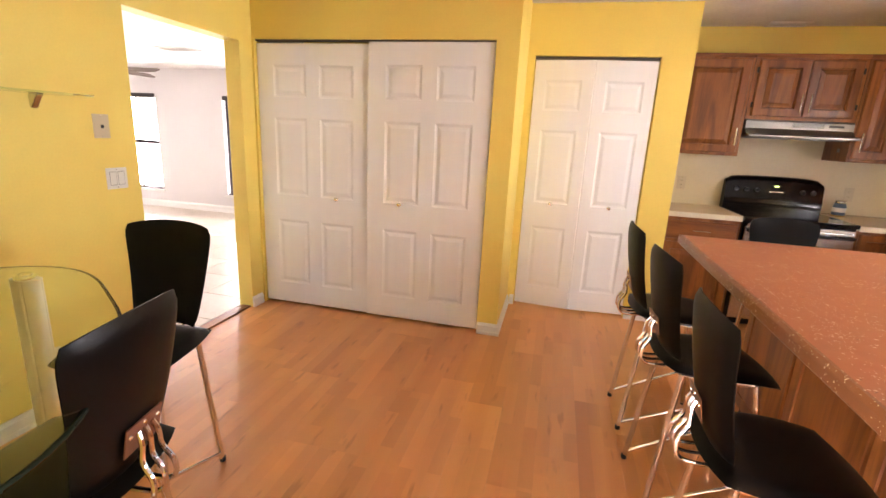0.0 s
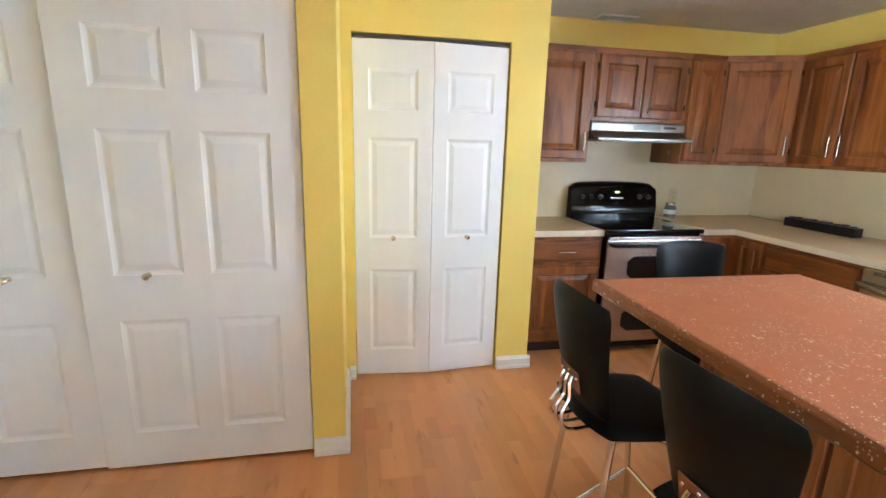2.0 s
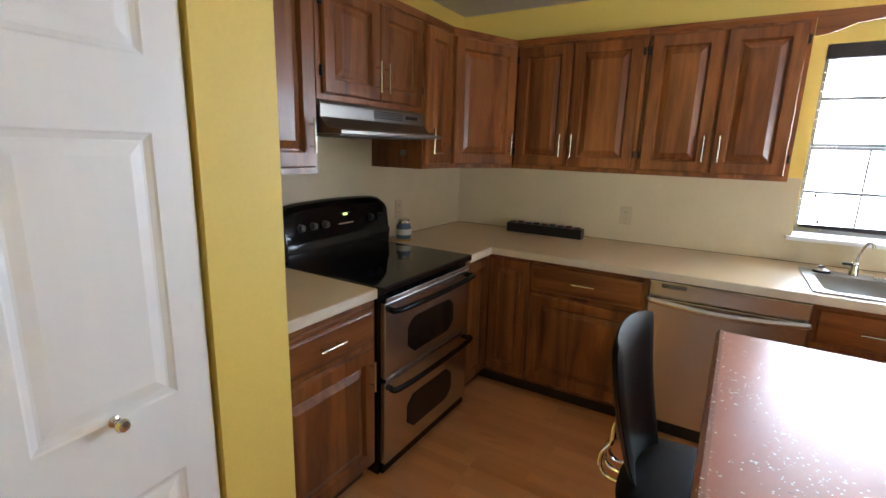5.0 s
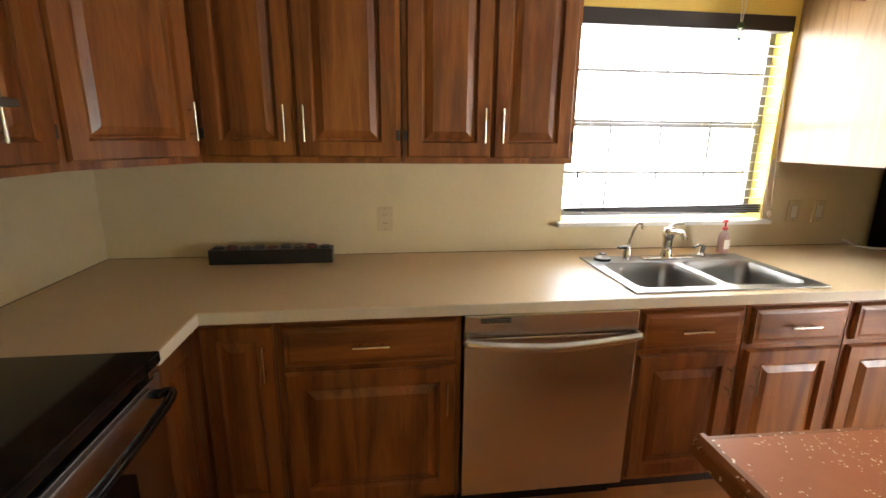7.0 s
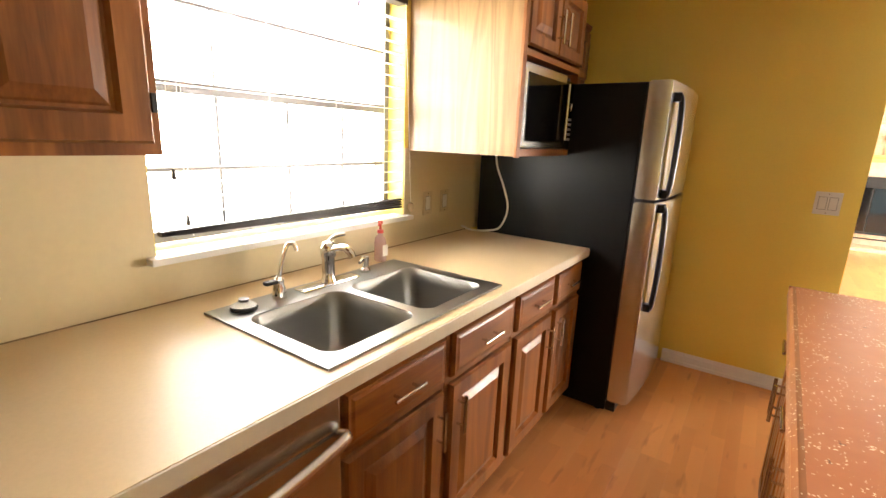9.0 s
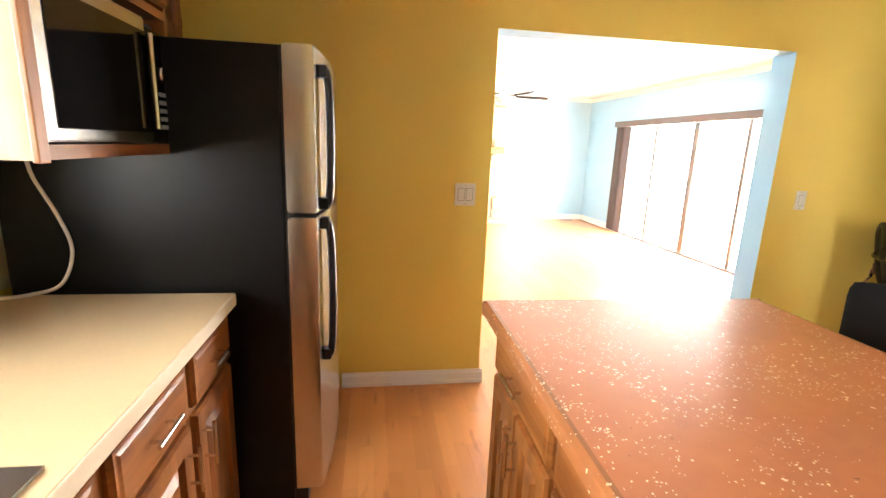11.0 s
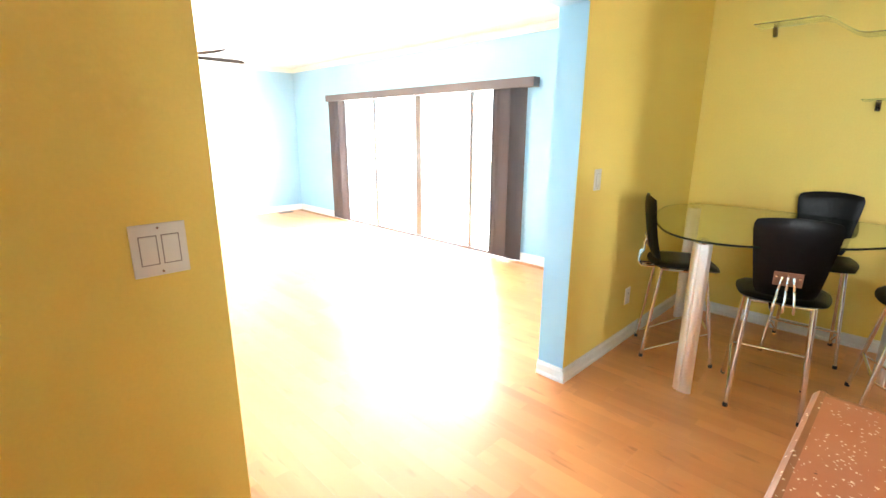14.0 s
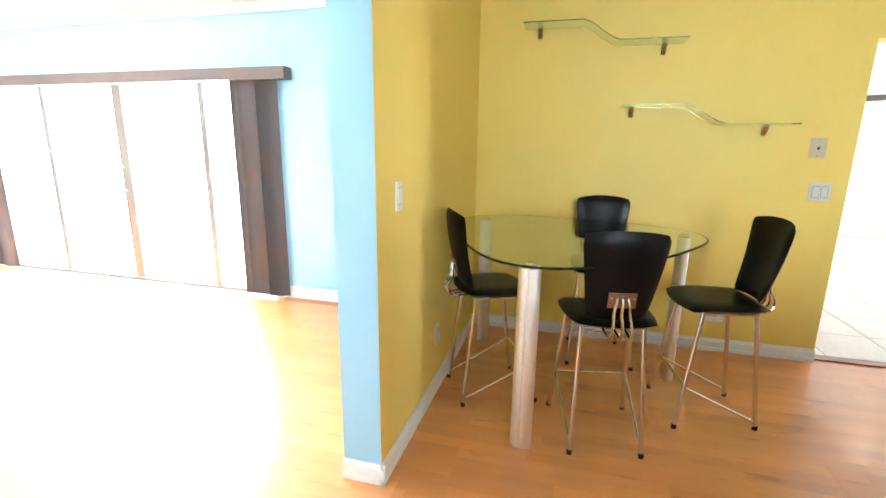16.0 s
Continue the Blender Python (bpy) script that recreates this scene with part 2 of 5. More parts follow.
ISLAND_EDGE = speckled("worn_brown_edge", (0.25, 0.085, 0.032), (0.36, 0.14, 0.05), (0.92, 0.78, 0.58), (0.12, 0.04, 0.02))
ISLAND_TOP = speckled("speckled_red_laminate", (0.43, 0.138, 0.058), (0.53, 0.203, 0.092), (0.90, 0.76, 0.58), (0.15, 0.05, 0.03))
OAK_Z = wood("stained_oak_upright", (0.120, 0.032, 0.0065), (0.33, 0.118, 0.027), "z", rings=24, pores=0.45, tint=0.10, waves=5.5, pore_scale=150, relief=0.2)
OAK_X = wood("stained_oak_level", (0.120, 0.032, 0.0065), (0.33, 0.118, 0.027), "x", rings=24, pores=0.45, tint=0.10, waves=5.5, pore_scale=150, relief=0.2)
OAK_Y = wood("stained_oak_deep", (0.120, 0.032, 0.0065), (0.33, 0.118, 0.027), "y", rings=24, pores=0.45, tint=0.10, waves=5.5, pore_scale=150, relief=0.2)
VENEER = wood("varnished_side_veneer", (0.24, 0.13, 0.05), (0.38, 0.23, 0.10), "z", rough=0.34, coat=0.2, tint=0.0)
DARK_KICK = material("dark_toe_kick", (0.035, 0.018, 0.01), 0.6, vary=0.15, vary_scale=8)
PLANK = wood("honey_laminate_plank", (0.57, 0.225, 0.072), (0.75, 0.345, 0.128), "y", rough=0.31, coat=0.2, rings=5.5, pores=0.06, tint=0.05, knots=0.4, staves=0.075, waves=2.4, pore_scale=190, relief=0.02)
JOINT = material("plank_joint", (0.42, 0.18, 0.065), 0.7, vary=0.1)
TILE = material("beige_floor_tile", (0.62, 0.54, 0.45), 0.35, vary=0.08, vary_scale=3, fine=0.06, fine_scale=25, bump=0.05)
GROUT = material("tile_grout", (0.42, 0.37, 0.31), 0.8, vary=0.1, vary_scale=12)
STEEL_X = brushed("brushed_steel_level", (0.62, 0.60, 0.57), 0.27, (0.4, 30, 30))
STEEL_Z = brushed("brushed_steel_upright", (0.62, 0.60, 0.57), 0.27, (30, 30, 0.4))
SINK_STEEL = brushed("sink_steel", (0.34, 0.335, 0.32), 0.36, (6, 6, 6))
CHROME = material("chrome", (0.78, 0.77, 0.75), 0.09, 1.0, vary=0.02)
NICKEL = material("satin_nickel", (0.66, 0.64, 0.60), 0.22, 1.0, vary=0.03)
ALUMINIUM = brushed("brushed_aluminium", (0.90, 0.90, 0.89), 0.44, (25, 25, 0.6))
COPPER = material("brown_bracket_metal", (0.36, 0.19, 0.13), 0.32, 0.6, vary=0.08, vary_scale=20)
BLACK = material("gloss_black_enamel", (0.006, 0.006, 0.007), 0.10, vary=0.1, spec=0.28)
BLACK_GLASS = material("black_ceramic_glass", (0.006, 0.006, 0.007), 0.06, vary=0.1)
BLACK_SATIN = material("satin_black_plastic", (0.012, 0.012, 0.013), 0.32, vary=0.1, bump=0.05, bump_scale=200)
FRIDGE_BLACK = material("textured_black_steel", (0.005, 0.005, 0.006), 0.34, vary=0.1, bump=0.04, bump_scale=300, spec=0.22)
LEATHER = material("black_leatherette", (0.0045, 0.0042, 0.0042), 0.38, vary=0.12, vary_scale=8, fine=0.1, fine_scale=90, bump=0.10, bump_scale=260, rough_vary=0.05, spec=0.17)
RUBBER = material("black_rubber", (0.01, 0.01, 0.01), 0.7)
GLASS = glass("clear_glass")
GREEN_GLASS = glass("green_tinted_glass", (0.86, 0.95, 0.84))
DARK_FRAME = material("dark_bronze_frame", (0.10, 0.095, 0.095), 0.4, 0.3, vary=0.08)
GREY_FRAME = material("grey_aluminium_frame", (0.22, 0.21, 0.21), 0.4, 0.4, vary=0.08)
VANE = material("taupe_blind_vane", (0.078, 0.067, 0.070), 0.7, vary=0.08, vary_scale=2, fine=0.1, fine_scale=30, stretch=(10, 10, 0.5))
VALANCE = material("taupe_valance", (0.125, 0.108, 0.106), 0.55, vary=0.06)
DARK_BLIND = material("dark_blind", (0.035, 0.028, 0.028), 0.5, vary=0.1)
SLAT = material("white_blind_slat", (0.82, 0.82, 0.80), 0.5, vary=0.02)
PLATE = material("white_plate_plastic", (0.78, 0.76, 0.70), 0.35, vary=0.02)
# grey that paints the shade in the gap round switch rockers
SEAM_SHADE = material("painted_seam_shade", (0.30, 0.28, 0.25), 0.5, vary=0.05)
ALMOND = material("almond_plate_plastic", (0.62, 0.52, 0.34), 0.4, vary=0.03)
STONE = material("tan_field_stone", (0.60, 0.45, 0.29), 0.8, vary=0.22, vary_scale=5, fine=0.15, fine_scale=40, bump=0.5, bump_scale=30)
MORTAR = material("pale_mortar", (0.58, 0.46, 0.33), 0.9, vary=0.12, vary_scale=14, bump=0.4)
MANTEL = wood("golden_mantel", (0.45, 0.26, 0.07), (0.65, 0.42, 0.14), "x", tint=0.0)
SOOT = material("black_firebox_metal", (0.02, 0.02, 0.02), 0.45, 0.3, vary=0.15)
CONCRETE = material("pale_outdoor_concrete", (0.45, 0.43, 0.40), 0.8, vary=0.12, vary_scale=0.6, fine=0.1, fine_scale=20)


# ---- helpers of this scene ----
def thing(name, label, category, m=None, group="", kind=""):
    ob = new(name)
    ob.empty_display_size = 0.1
    if m is not None:
        ob.matrix_basis = m
    return tagged(ob, label, category, group, kind)


def mesh_of(name, bm, mats, smooth=False):
    me = bpy.data.meshes.new(name)
    bmesh.ops.recalc_face_normals(bm, faces=bm.faces[:])
    bm.to_mesh(me)
    bm.free()
    for x in (mats if isinstance(mats, (list, tuple)) else [mats]):
        me.materials.append(x)
    if smooth:
        for p in me.polygons:
            p.use_smooth = True
        me.set_sharp_from_angle(angle=radians(38))
    return me


def part(name, bm, mats, parent, label="", m=None, smooth=False):
    ob = new(name, mesh_of(name, bm, mats, smooth) if isinstance(bm, bmesh.types.BMesh) else bm)
    ob.parent = parent
    if m is not None:
        ob.matrix_basis = m
    return tagged(ob, label)


def solid(name, bm, mats, label, category, kind="", m=None, smooth=False, group=""):
    """A thing that is one mesh."""
    ob = new(name, mesh_of(name, bm, mats, smooth) if isinstance(bm, bmesh.types.BMesh) else bm)
    if m is not None:
        ob.matrix_basis = m
    return tagged(ob, label, category, group, kind)


def box(x0, x1, y0, y1, z0, z1, bevel=0.0, seg=2, bm=None):
    own = bmesh.new()
    bmesh.ops.create_cube(own, size=1, matrix=Matrix.LocRotScale(((x0 + x1) / 2, (y0 + y1) / 2, (z0 + z1) / 2), None, (abs(x1 - x0), abs(y1 - y0), abs(z1 - z0))))
    if bevel:
        bmesh.ops.bevel(own, geom=own.edges[:], offset=bevel, segments=seg, affect="EDGES", profile=0.6)
    return own if bm is None else join(bm, own)


def join(bm, other, m=None):
    """Adds other to bm and frees it."""
    me = bpy.data.meshes.new("tmp")
    other.to_mesh(me)
    other.free()
    if m is not None:
        me.transform(m)
    bm.from_mesh(me)
    bpy.data.meshes.remove(me)
    return bm


def lathe(profile, n=24, bm=None, squash=1.0):
    """Turns (radius, z) pairs round z."""
    own = bmesh.new()
    rings = []
    for r, z in profile:
        rings.append([own.verts.new((r * math.cos(2 * math.pi * k / n), squash * r * math.sin(2 * math.pi * k / n), z)) for k in range(n)])
    for a, b in zip(rings, rings[1:]):
        for k in range(n):
            own.faces.new((a[k], a[(k + 1) % n], b[(k + 1) % n], b[k]))
    own.faces.new(rings[0][::-1])
    own.faces.new(rings[-1])
    return own if bm is None else join(bm, own)


def smooth_line(points, steps=5):
    """A rounded line through points (Catmull-Rom)."""
    p = [Vector(q) for q in points]
    if len(p) < 3:
        return p
    p = [p[0] * 2 - p[1]] + p + [p[-1] * 2 - p[-2]]
    out = []
    for i in range(1, len(p) - 2):
        for s in range(steps):
            t = s / steps
            a, b, c, d = p[i - 1], p[i], p[i + 1], p[i + 2]
            out.append(0.5 * (2 * b + (c - a) * t + (2 * a - 5 * b + 4 * c - d) * t * t + (3 * b - a - 3 * c + d) * t ** 3))
    return out + [p[-2]]


def tube(points, r, n=10, bm=None, flat=1.0):
    """A round bar along points."""
    own = bmesh.new()
    p = [Vector(q) for q in points]
    rings = []
    side = None
    for i, q in enumerate(p):
        d = (p[min(i + 1, len(p) - 1)] - p[max(i - 1, 0)]).normalized()
        if side is None:
            side = d.orthogonal().normalized()
        side = (side - d * side.dot(d)).normalized()
        up = d.cross(side)
        rings.append([own.verts.new(q + (side * math.cos(2 * math.pi * k / n) + up * flat * math.sin(2 * math.pi * k / n)) * r) for k in range(n)])
    for a, b in zip(rings, rings[1:]):
        for k in range(n):
            own.faces.new((a[k], a[(k + 1) % n], b[(k + 1) % n], b[k]))
    own.faces.new(rings[0][::-1])
    own.faces.new(rings[-1])
    return own if bm is None else join(bm, own)


def outline(points, z0, z1, bevel=0.0):
    """An upright prism over a plan outline."""
    bm = bmesh.new()
    f = bm.faces.new([bm.verts.new((x, y, z0)) for x, y in points])
    top = bmesh.ops.extrude_face_region(bm, geom=[f])
    bmesh.ops.translate(bm, verts=[v for v in top["geom"] if isinstance(v, bmesh.types.BMVert)], vec=(0, 0, z1 - z0))
    if bevel:
        bmesh.ops.bevel(bm, geom=[e for e in bm.edges if abs(e.verts[0].co.z - e.verts[1].co.z) < 1e-6], offset=bevel, segments=3, affect="EDGES", profile=0.6)
    return bm


def side_prism(points, x0, x1):
    """A prism along x over an outline of (y, z)."""
    bm = bmesh.new()
    f = bm.faces.new([bm.verts.new((x0, y, z)) for y, z in points])
    top = bmesh.ops.extrude_face_region(bm, geom=[f])
    bmesh.ops.translate(bm, verts=[v for v in top["geom"] if isinstance(v, bmesh.types.BMVert)], vec=(x1 - x0, 0, 0))
    return bm


def panel_board(w, h, t, panels, rings, edge=0.004, lip=0.0):
    """A board (x across, z up, front at y = 0 facing -y) with sunk and raised panels. rings: (inset, depth) steps of each panel."""
    bm = bmesh.new()
    xs = sorted({edge, w - edge} | {p[0] for p in panels} | {p[1] for p in panels})
    zs = sorted({edge, h - edge} | {p[2] for p in panels} | {p[3] for p in panels})

    def quad(a, b, c, d):
        bm.faces.new([bm.verts.new(v) for v in (a, b, c, d)])

    def ring(x0, x1, z0, z1, y, X0, X1, Z0, Z1, Y):
        a, b, c, d = (x0, y, z0), (x1, y, z0), (x1, y, z1), (x0, y, z1)
        A, B, C, D = (X0, Y, Z0), (X1, Y, Z0), (X1, Y, Z1), (X0, Y, Z1)
        for q in ((a, b, B, A), (b, c, C, B), (c, d, D, C), (d, a, A, D)):
            quad(*q)

    for i in range(len(xs) - 1):
        for k in range(len(zs) - 1):
            cx, cz = (xs[i] + xs[i + 1]) / 2, (zs[k] + zs[k + 1]) / 2
            if not any(p[0] < cx < p[1] and p[2] < cz < p[3] for p in panels):
                quad((xs[i], 0, zs[k]), (xs[i + 1], 0, zs[k]), (xs[i + 1], 0, zs[k + 1]), (xs[i], 0, zs[k + 1]))
    for x0, x1, z0, z1 in panels:
        at = (0, 0)
        for inset, depth in rings:
            ring(x0 + at[0], x1 - at[0], z0 + at[0], z1 - at[0], at[1], x0 + inset, x1 - inset, z0 + inset, z1 - inset, depth)
            at = (inset, depth)
        quad((x0 + at[0], at[1], z0 + at[0]), (x1 - at[0], at[1], z0 + at[0]), (x1 - at[0], at[1], z1 - at[0]), (x0 + at[0], at[1], z1 - at[0]))
    ring(edge, w - edge, edge, h - edge, 0, 0, w, 0, h, edge + lip)
    ring(0, w, 0, h, edge + lip, 0, w, 0, h, t)
    quad((0, t, 0), (0, t, h), (w, t, h), (w, t, 0))
    bmesh.ops.remove_doubles(bm, verts=bm.verts[:], dist=1e-5)
    return bm

GLASS_EDGE = material("dark_green_glass_edge", (0.012, 0.022, 0.015), 0.2, vary=0.05, spec=0.25)


# ---- plan ----
WEST, EAST, SOUTH, NORTH = -1.955, 3.54, 0.144, 5.00
CLOSET_Y, PANTRY_Y, CORNER_X, PANTRY_E = 3.502, 4.22, -0.010, 1.186
CEIL = 2.42
OPEN_W, OPEN_E, OPEN_H = -0.12, 1.69, 2.04
LIV_W, LIV_S, LIV_N, LIV_E, LIV_C = -2.09, -6.55, -0.024, 4.6, 2.46
GW, GS, GN, GC = -7.4, 0.6, 6.72, 2.20


def wall(name, label, boxes, mats, pick=None):
    """A wall of butted boxes. pick gives a material slot from a face's normal."""
    bm = bmesh.new()
    for b in boxes:
        box(*b, bm=bm)
    bm.normal_update()
    if pick:
        for f in bm.faces:
            f.material_index = pick(f.normal)
    me = bpy.data.meshes.new(name)
    bm.to_mesh(me)
    bm.free()
    for x in mats:
        me.materials.append(x)
    return tagged(new(name, me), label, "wall", kind="structure")


wall("wall_west", "yellow painted wall with a wide opening to a tiled room",
     [(WEST - 0.12, WEST, LIV_N, 2.445, 0, CEIL), (WEST - 0.12, WEST, 2.445, 3.36, 1.99, CEIL), (WEST - 0.12, WEST, 3.36, CLOSET_Y + 0.11, 0, CEIL)],
     [YELLOW, GREY], lambda n: 1 if n.x < -0.5 else 0)
wall("wall_closet", "yellow painted wall around the double bifold closet doors",
     [(WEST, -1.938, CLOSET_Y, CLOSET_Y + 0.11, 0, CEIL), (-1.938, -0.160, CLOSET_Y, CLOSET_Y + 0.11, 2.028, CEIL), (-0.160, CORNER_X, CLOSET_Y, CLOSET_Y + 0.11, 0, CEIL),
      (CORNER_X - 0.11, CORNER_X, CLOSET_Y + 0.11, PANTRY_Y + 0.11, 0, CEIL), (WEST, CORNER_X - 0.11, PANTRY_Y + 0.02, PANTRY_Y + 0.11, 0, CEIL)], [YELLOW])
wall("wall_pantry", "yellow painted wall around the narrow bifold pantry doors",
     [(CORNER_X, 0.048, PANTRY_Y, PANTRY_Y + 0.11, 0, CEIL), (0.048, 0.963, PANTRY_Y, PANTRY_Y + 0.11, 2.05, CEIL), (0.963, PANTRY_E, PANTRY_Y, PANTRY_Y + 0.11, 0, CEIL),
      (PANTRY_E - 0.11, PANTRY_E, PANTRY_Y + 0.11, NORTH, 0, CEIL)], [YELLOW])
wall("wall_north", "yellow painted wall behind the range", [(CORNER_X - 0.11, EAST + 0.15, NORTH, NORTH + 0.12, 0, CEIL)], [YELLOW])
WY0, WY1, WZ0, WZ1 = 1.735, 2.85, 1.06, 2.06
wall("wall_east", "yellow painted wall with the window over the sink",
     [(EAST, EAST + 0.15, SOUTH, WY0, 0, CEIL), (EAST, EAST + 0.15, WY1, NORTH, 0, CEIL), (EAST, EAST + 0.15, WY0, WY1, 0, WZ0), (EAST, EAST + 0.15, WY0, WY1, WZ1, CEIL)], [YELLOW])
wall("wall_south", "yellow painted wall, pale blue on the living room side, with a wide cased opening",
     [(OPEN_E, EAST + 0.15, LIV_N, SOUTH, 0, CEIL), (OPEN_W, OPEN_E, LIV_N, SOUTH, OPEN_H, CEIL), (WEST, OPEN_W, LIV_N, SOUTH, 0, CEIL)],
     [YELLOW, BLUE], lambda n: 0 if n.y > 0.5 else 1)
solid("ceiling", box(WEST - 0.12, EAST + 0.15, LIV_N, NORTH + 0.12, CEIL, CEIL + 0.12), CEILING, "stippled white kitchen ceiling", "ceiling", "structure")
# cream laminate splashback, from the counter to the wall cabinets
sp = thing("splashback", "cream laminate splashback above the counter", "splashback", kind="structure")
for b in ((PANTRY_E, EAST - 0.006, NORTH - 0.006, NORTH, 0.91, 1.60), (EAST - 0.006, EAST, SOUTH + 0.05, WY0 - 0.004, 0.91, 1.375),
          (EAST - 0.006, EAST, WY1 + 0.004, NORTH - 0.006, 0.91, 1.375), (EAST - 0.006, EAST, WY0 - 0.004, WY1 + 0.004, 0.91, WZ0 - 0.023)):
    part("panel", box(*b), SPLASH, sp)
# living room
wall("wall_living_west", "pale blue living room wall with the glass sliding doors",
     [(LIV_W - 0.15, LIV_W, LIV_S, -5.16, 0, LIV_C), (LIV_W - 0.15, LIV_W, -5.16, -1.66, 1.945, LIV_C), (LIV_W - 0.15, LIV_W, -1.66, LIV_N, 0, LIV_C)], [BLUE])
wall("wall_living_south", "pale blue far wall of the living room", [(LIV_W - 0.15, LIV_E + 0.15, LIV_S - 0.15, LIV_S, 0, LIV_C)], [BLUE])
wall("wall_living_east", "pale blue wall of the living room", [(LIV_E, LIV_E + 0.15, LIV_S, LIV_N, 0, LIV_C)], [BLUE])
wall("wall_living_north", "pale blue wall above and beside the kitchen", [(EAST + 0.15, LIV_E, LIV_N, LIV_N + 0.15, 0, LIV_C), (LIV_W - 0.15, EAST + 0.15, LIV_N + 0.01, LIV_N + 0.15, CEIL + 0.12, LIV_C + 0.12)], [BLUE])
solid("ceiling_living", box(LIV_W - 0.15, LIV_E + 0.15, LIV_S - 0.15, LIV_N, LIV_C, LIV_C + 0.12), CEILING_FLAT, "white living room ceiling", "ceiling", "structure")
# tiled room
wall("wall_grey_north", "pale grey wall with two windows",
     [(GW, -7.01, GN, GN + 0.15, 0, GC), (-7.01, -6.06, GN, GN + 0.15, 0, 0.28), (-7.01, -6.06, GN, GN + 0.15, 1.82, GC), (-6.06, -4.81, GN, GN + 0.15, 0, GC),
      (-4.81, -3.86, GN, GN + 0.15, 0, 0.28), (-4.81, -3.86, GN, GN + 0.15, 1.82, GC), (-3.86, WEST, GN, GN + 0.15, 0, GC)], [GREY])
wall("wall_grey_west", "pale grey wall of the tiled room", [(GW - 0.15, GW, GS - 0.15, GN + 0.15, 0, GC)], [GREY])
wall("wall_grey_south", "pale grey wall of the tiled room", [(GW, WEST - 0.12, GS - 0.15, GS, 0, GC)], [GREY])
wall("wall_grey_east", "pale grey wall behind the closet", [(WEST - 0.12, WEST, CLOSET_Y + 0.11, GN, 0, GC)], [GREY])
solid("ceiling_grey", box(GW - 0.15, WEST - 0.12, GS - 0.15, GN + 0.15, GC, GC + 0.12), CEILING_FLAT, "white ceiling of the tiled room", "ceiling", "structure")
solid("ground", box(-60, 60, -60, 60, -0.6, -0.25), CONCRETE, "pale ground around the house", "ground", "structure")


# ---- baseboards, crown ----
def board_profile(h=0.085, d=0.016):
    return [(0, 0), (-d - 0.004, 0), (-d - 0.004, h * 0.25), (-d, h * 0.3), (-d, h * 0.78), (-d * 0.55, h * 0.9), (-d * 0.4, h), (0, h)]


def baseboard(x0, y0, x1, y1, name="baseboard", label="white moulded baseboard", h=0.085, d=0.016):
    """Along a wall from (x0, y0) to (x1, y1); the wall is on the left of that way."""
    length = math.hypot(x1 - x0, y1 - y0)
    return solid(name, side_prism(board_profile(h, d), 0, length), WHITE, label, "baseboard", "structure", pose(x0, y0, 0, 0, 0, math.degrees(math.atan2(y1 - y0, x1 - x0))))


for a in ((WEST, SOUTH, WEST, 2.445), (WEST, 3.36, WEST, CLOSET_Y - 0.02), (-0.157, CLOSET_Y, CORNER_X + 0.02, CLOSET_Y),
          (OPEN_W + 0.02, SOUTH, WEST + 0.02, SOUTH), (2.52, SOUTH, OPEN_E - 0.02, SOUTH), (0.968, PANTRY_Y, PANTRY_E + 0.02, PANTRY_Y), (CORNER_X + 0.02, PANTRY_Y, 0.046, PANTRY_Y),
          (CORNER_X, CLOSET_Y, CORNER_X, PANTRY_Y - 0.02), (PANTRY_E, PANTRY_Y, PANTRY_E, PANTRY_Y + 0.09)):
    baseboard(*a)
baseboard(OPEN_W, LIV_N, OPEN_W, SOUTH + 0.02)
baseboard(LIV_W, LIV_S + 0.02, LIV_W, -5.24, h=0.1)
baseboard(LIV_W, -1.62, LIV_W, LIV_N, h=0.1)
baseboard(-0.23, LIV_S, LIV_W, LIV_S, h=0.1)
baseboard(GW, GN, WEST - 0.12, GN, h=0.11)
baseboard(GW, GS, GW, GN, h=0.11)
crown = [(0, 0), (-0.02, 0), (-0.06, 0.05), (-0.06, 0.065), (0, 0.065)]
solid("trim", side_prism(crown, 0, LIV_N - LIV_S), WHITE, "white crown moulding under the living room ceiling", "moulding", "structure", pose(LIV_W, LIV_S, LIV_C - 0.066, 0, 0, 90))
solid("trim", side_prism(crown, 0, LIV_E - LIV_W), WHITE, "white crown moulding under the living room ceiling", "moulding", "structure", pose(LIV_E, LIV_S, LIV_C - 0.066, 0, 0, 180))
solid("threshold", box(WEST - 0.10, WEST - 0.02, 2.445, 3.36, 0, 0.010, 0.003), OAK_Y, "brown wooden threshold strip between planks and tiles", "threshold", "structure")

# ---- bifold doors ----
LEAF_RINGS = [(0.005, 0.003), (0.016, 0.0065), (0.022, 0.0065), (0.046, 0.002)]


def bifold_leaf(parent, w, h, m, knob):
    z = h / 2.02
    leaf = part("leaf", panel_board(w, h, 0.034, [(w * 0.19, w * 0.81, a * z, b * z) for a, b in ((0.17, 0.70), (0.90, 1.49), (1.64, 1.87))], LEAF_RINGS, 0.003), DOOR_WHITE, parent, m=m)
    if knob:
        k = lathe([(0.012, 0), (0.012, 0.003), (0.006, 0.006), (0.006, 0.018), (0.013, 0.024), (0.015, 0.032), (0.011, 0.038), (0.004, 0.040)], 16)
        part("knob", k, NICKEL, leaf, "satin nickel knob", pose(w * 0.5, 0, 0.900 * z, 90, 0, 0), True)
    return leaf


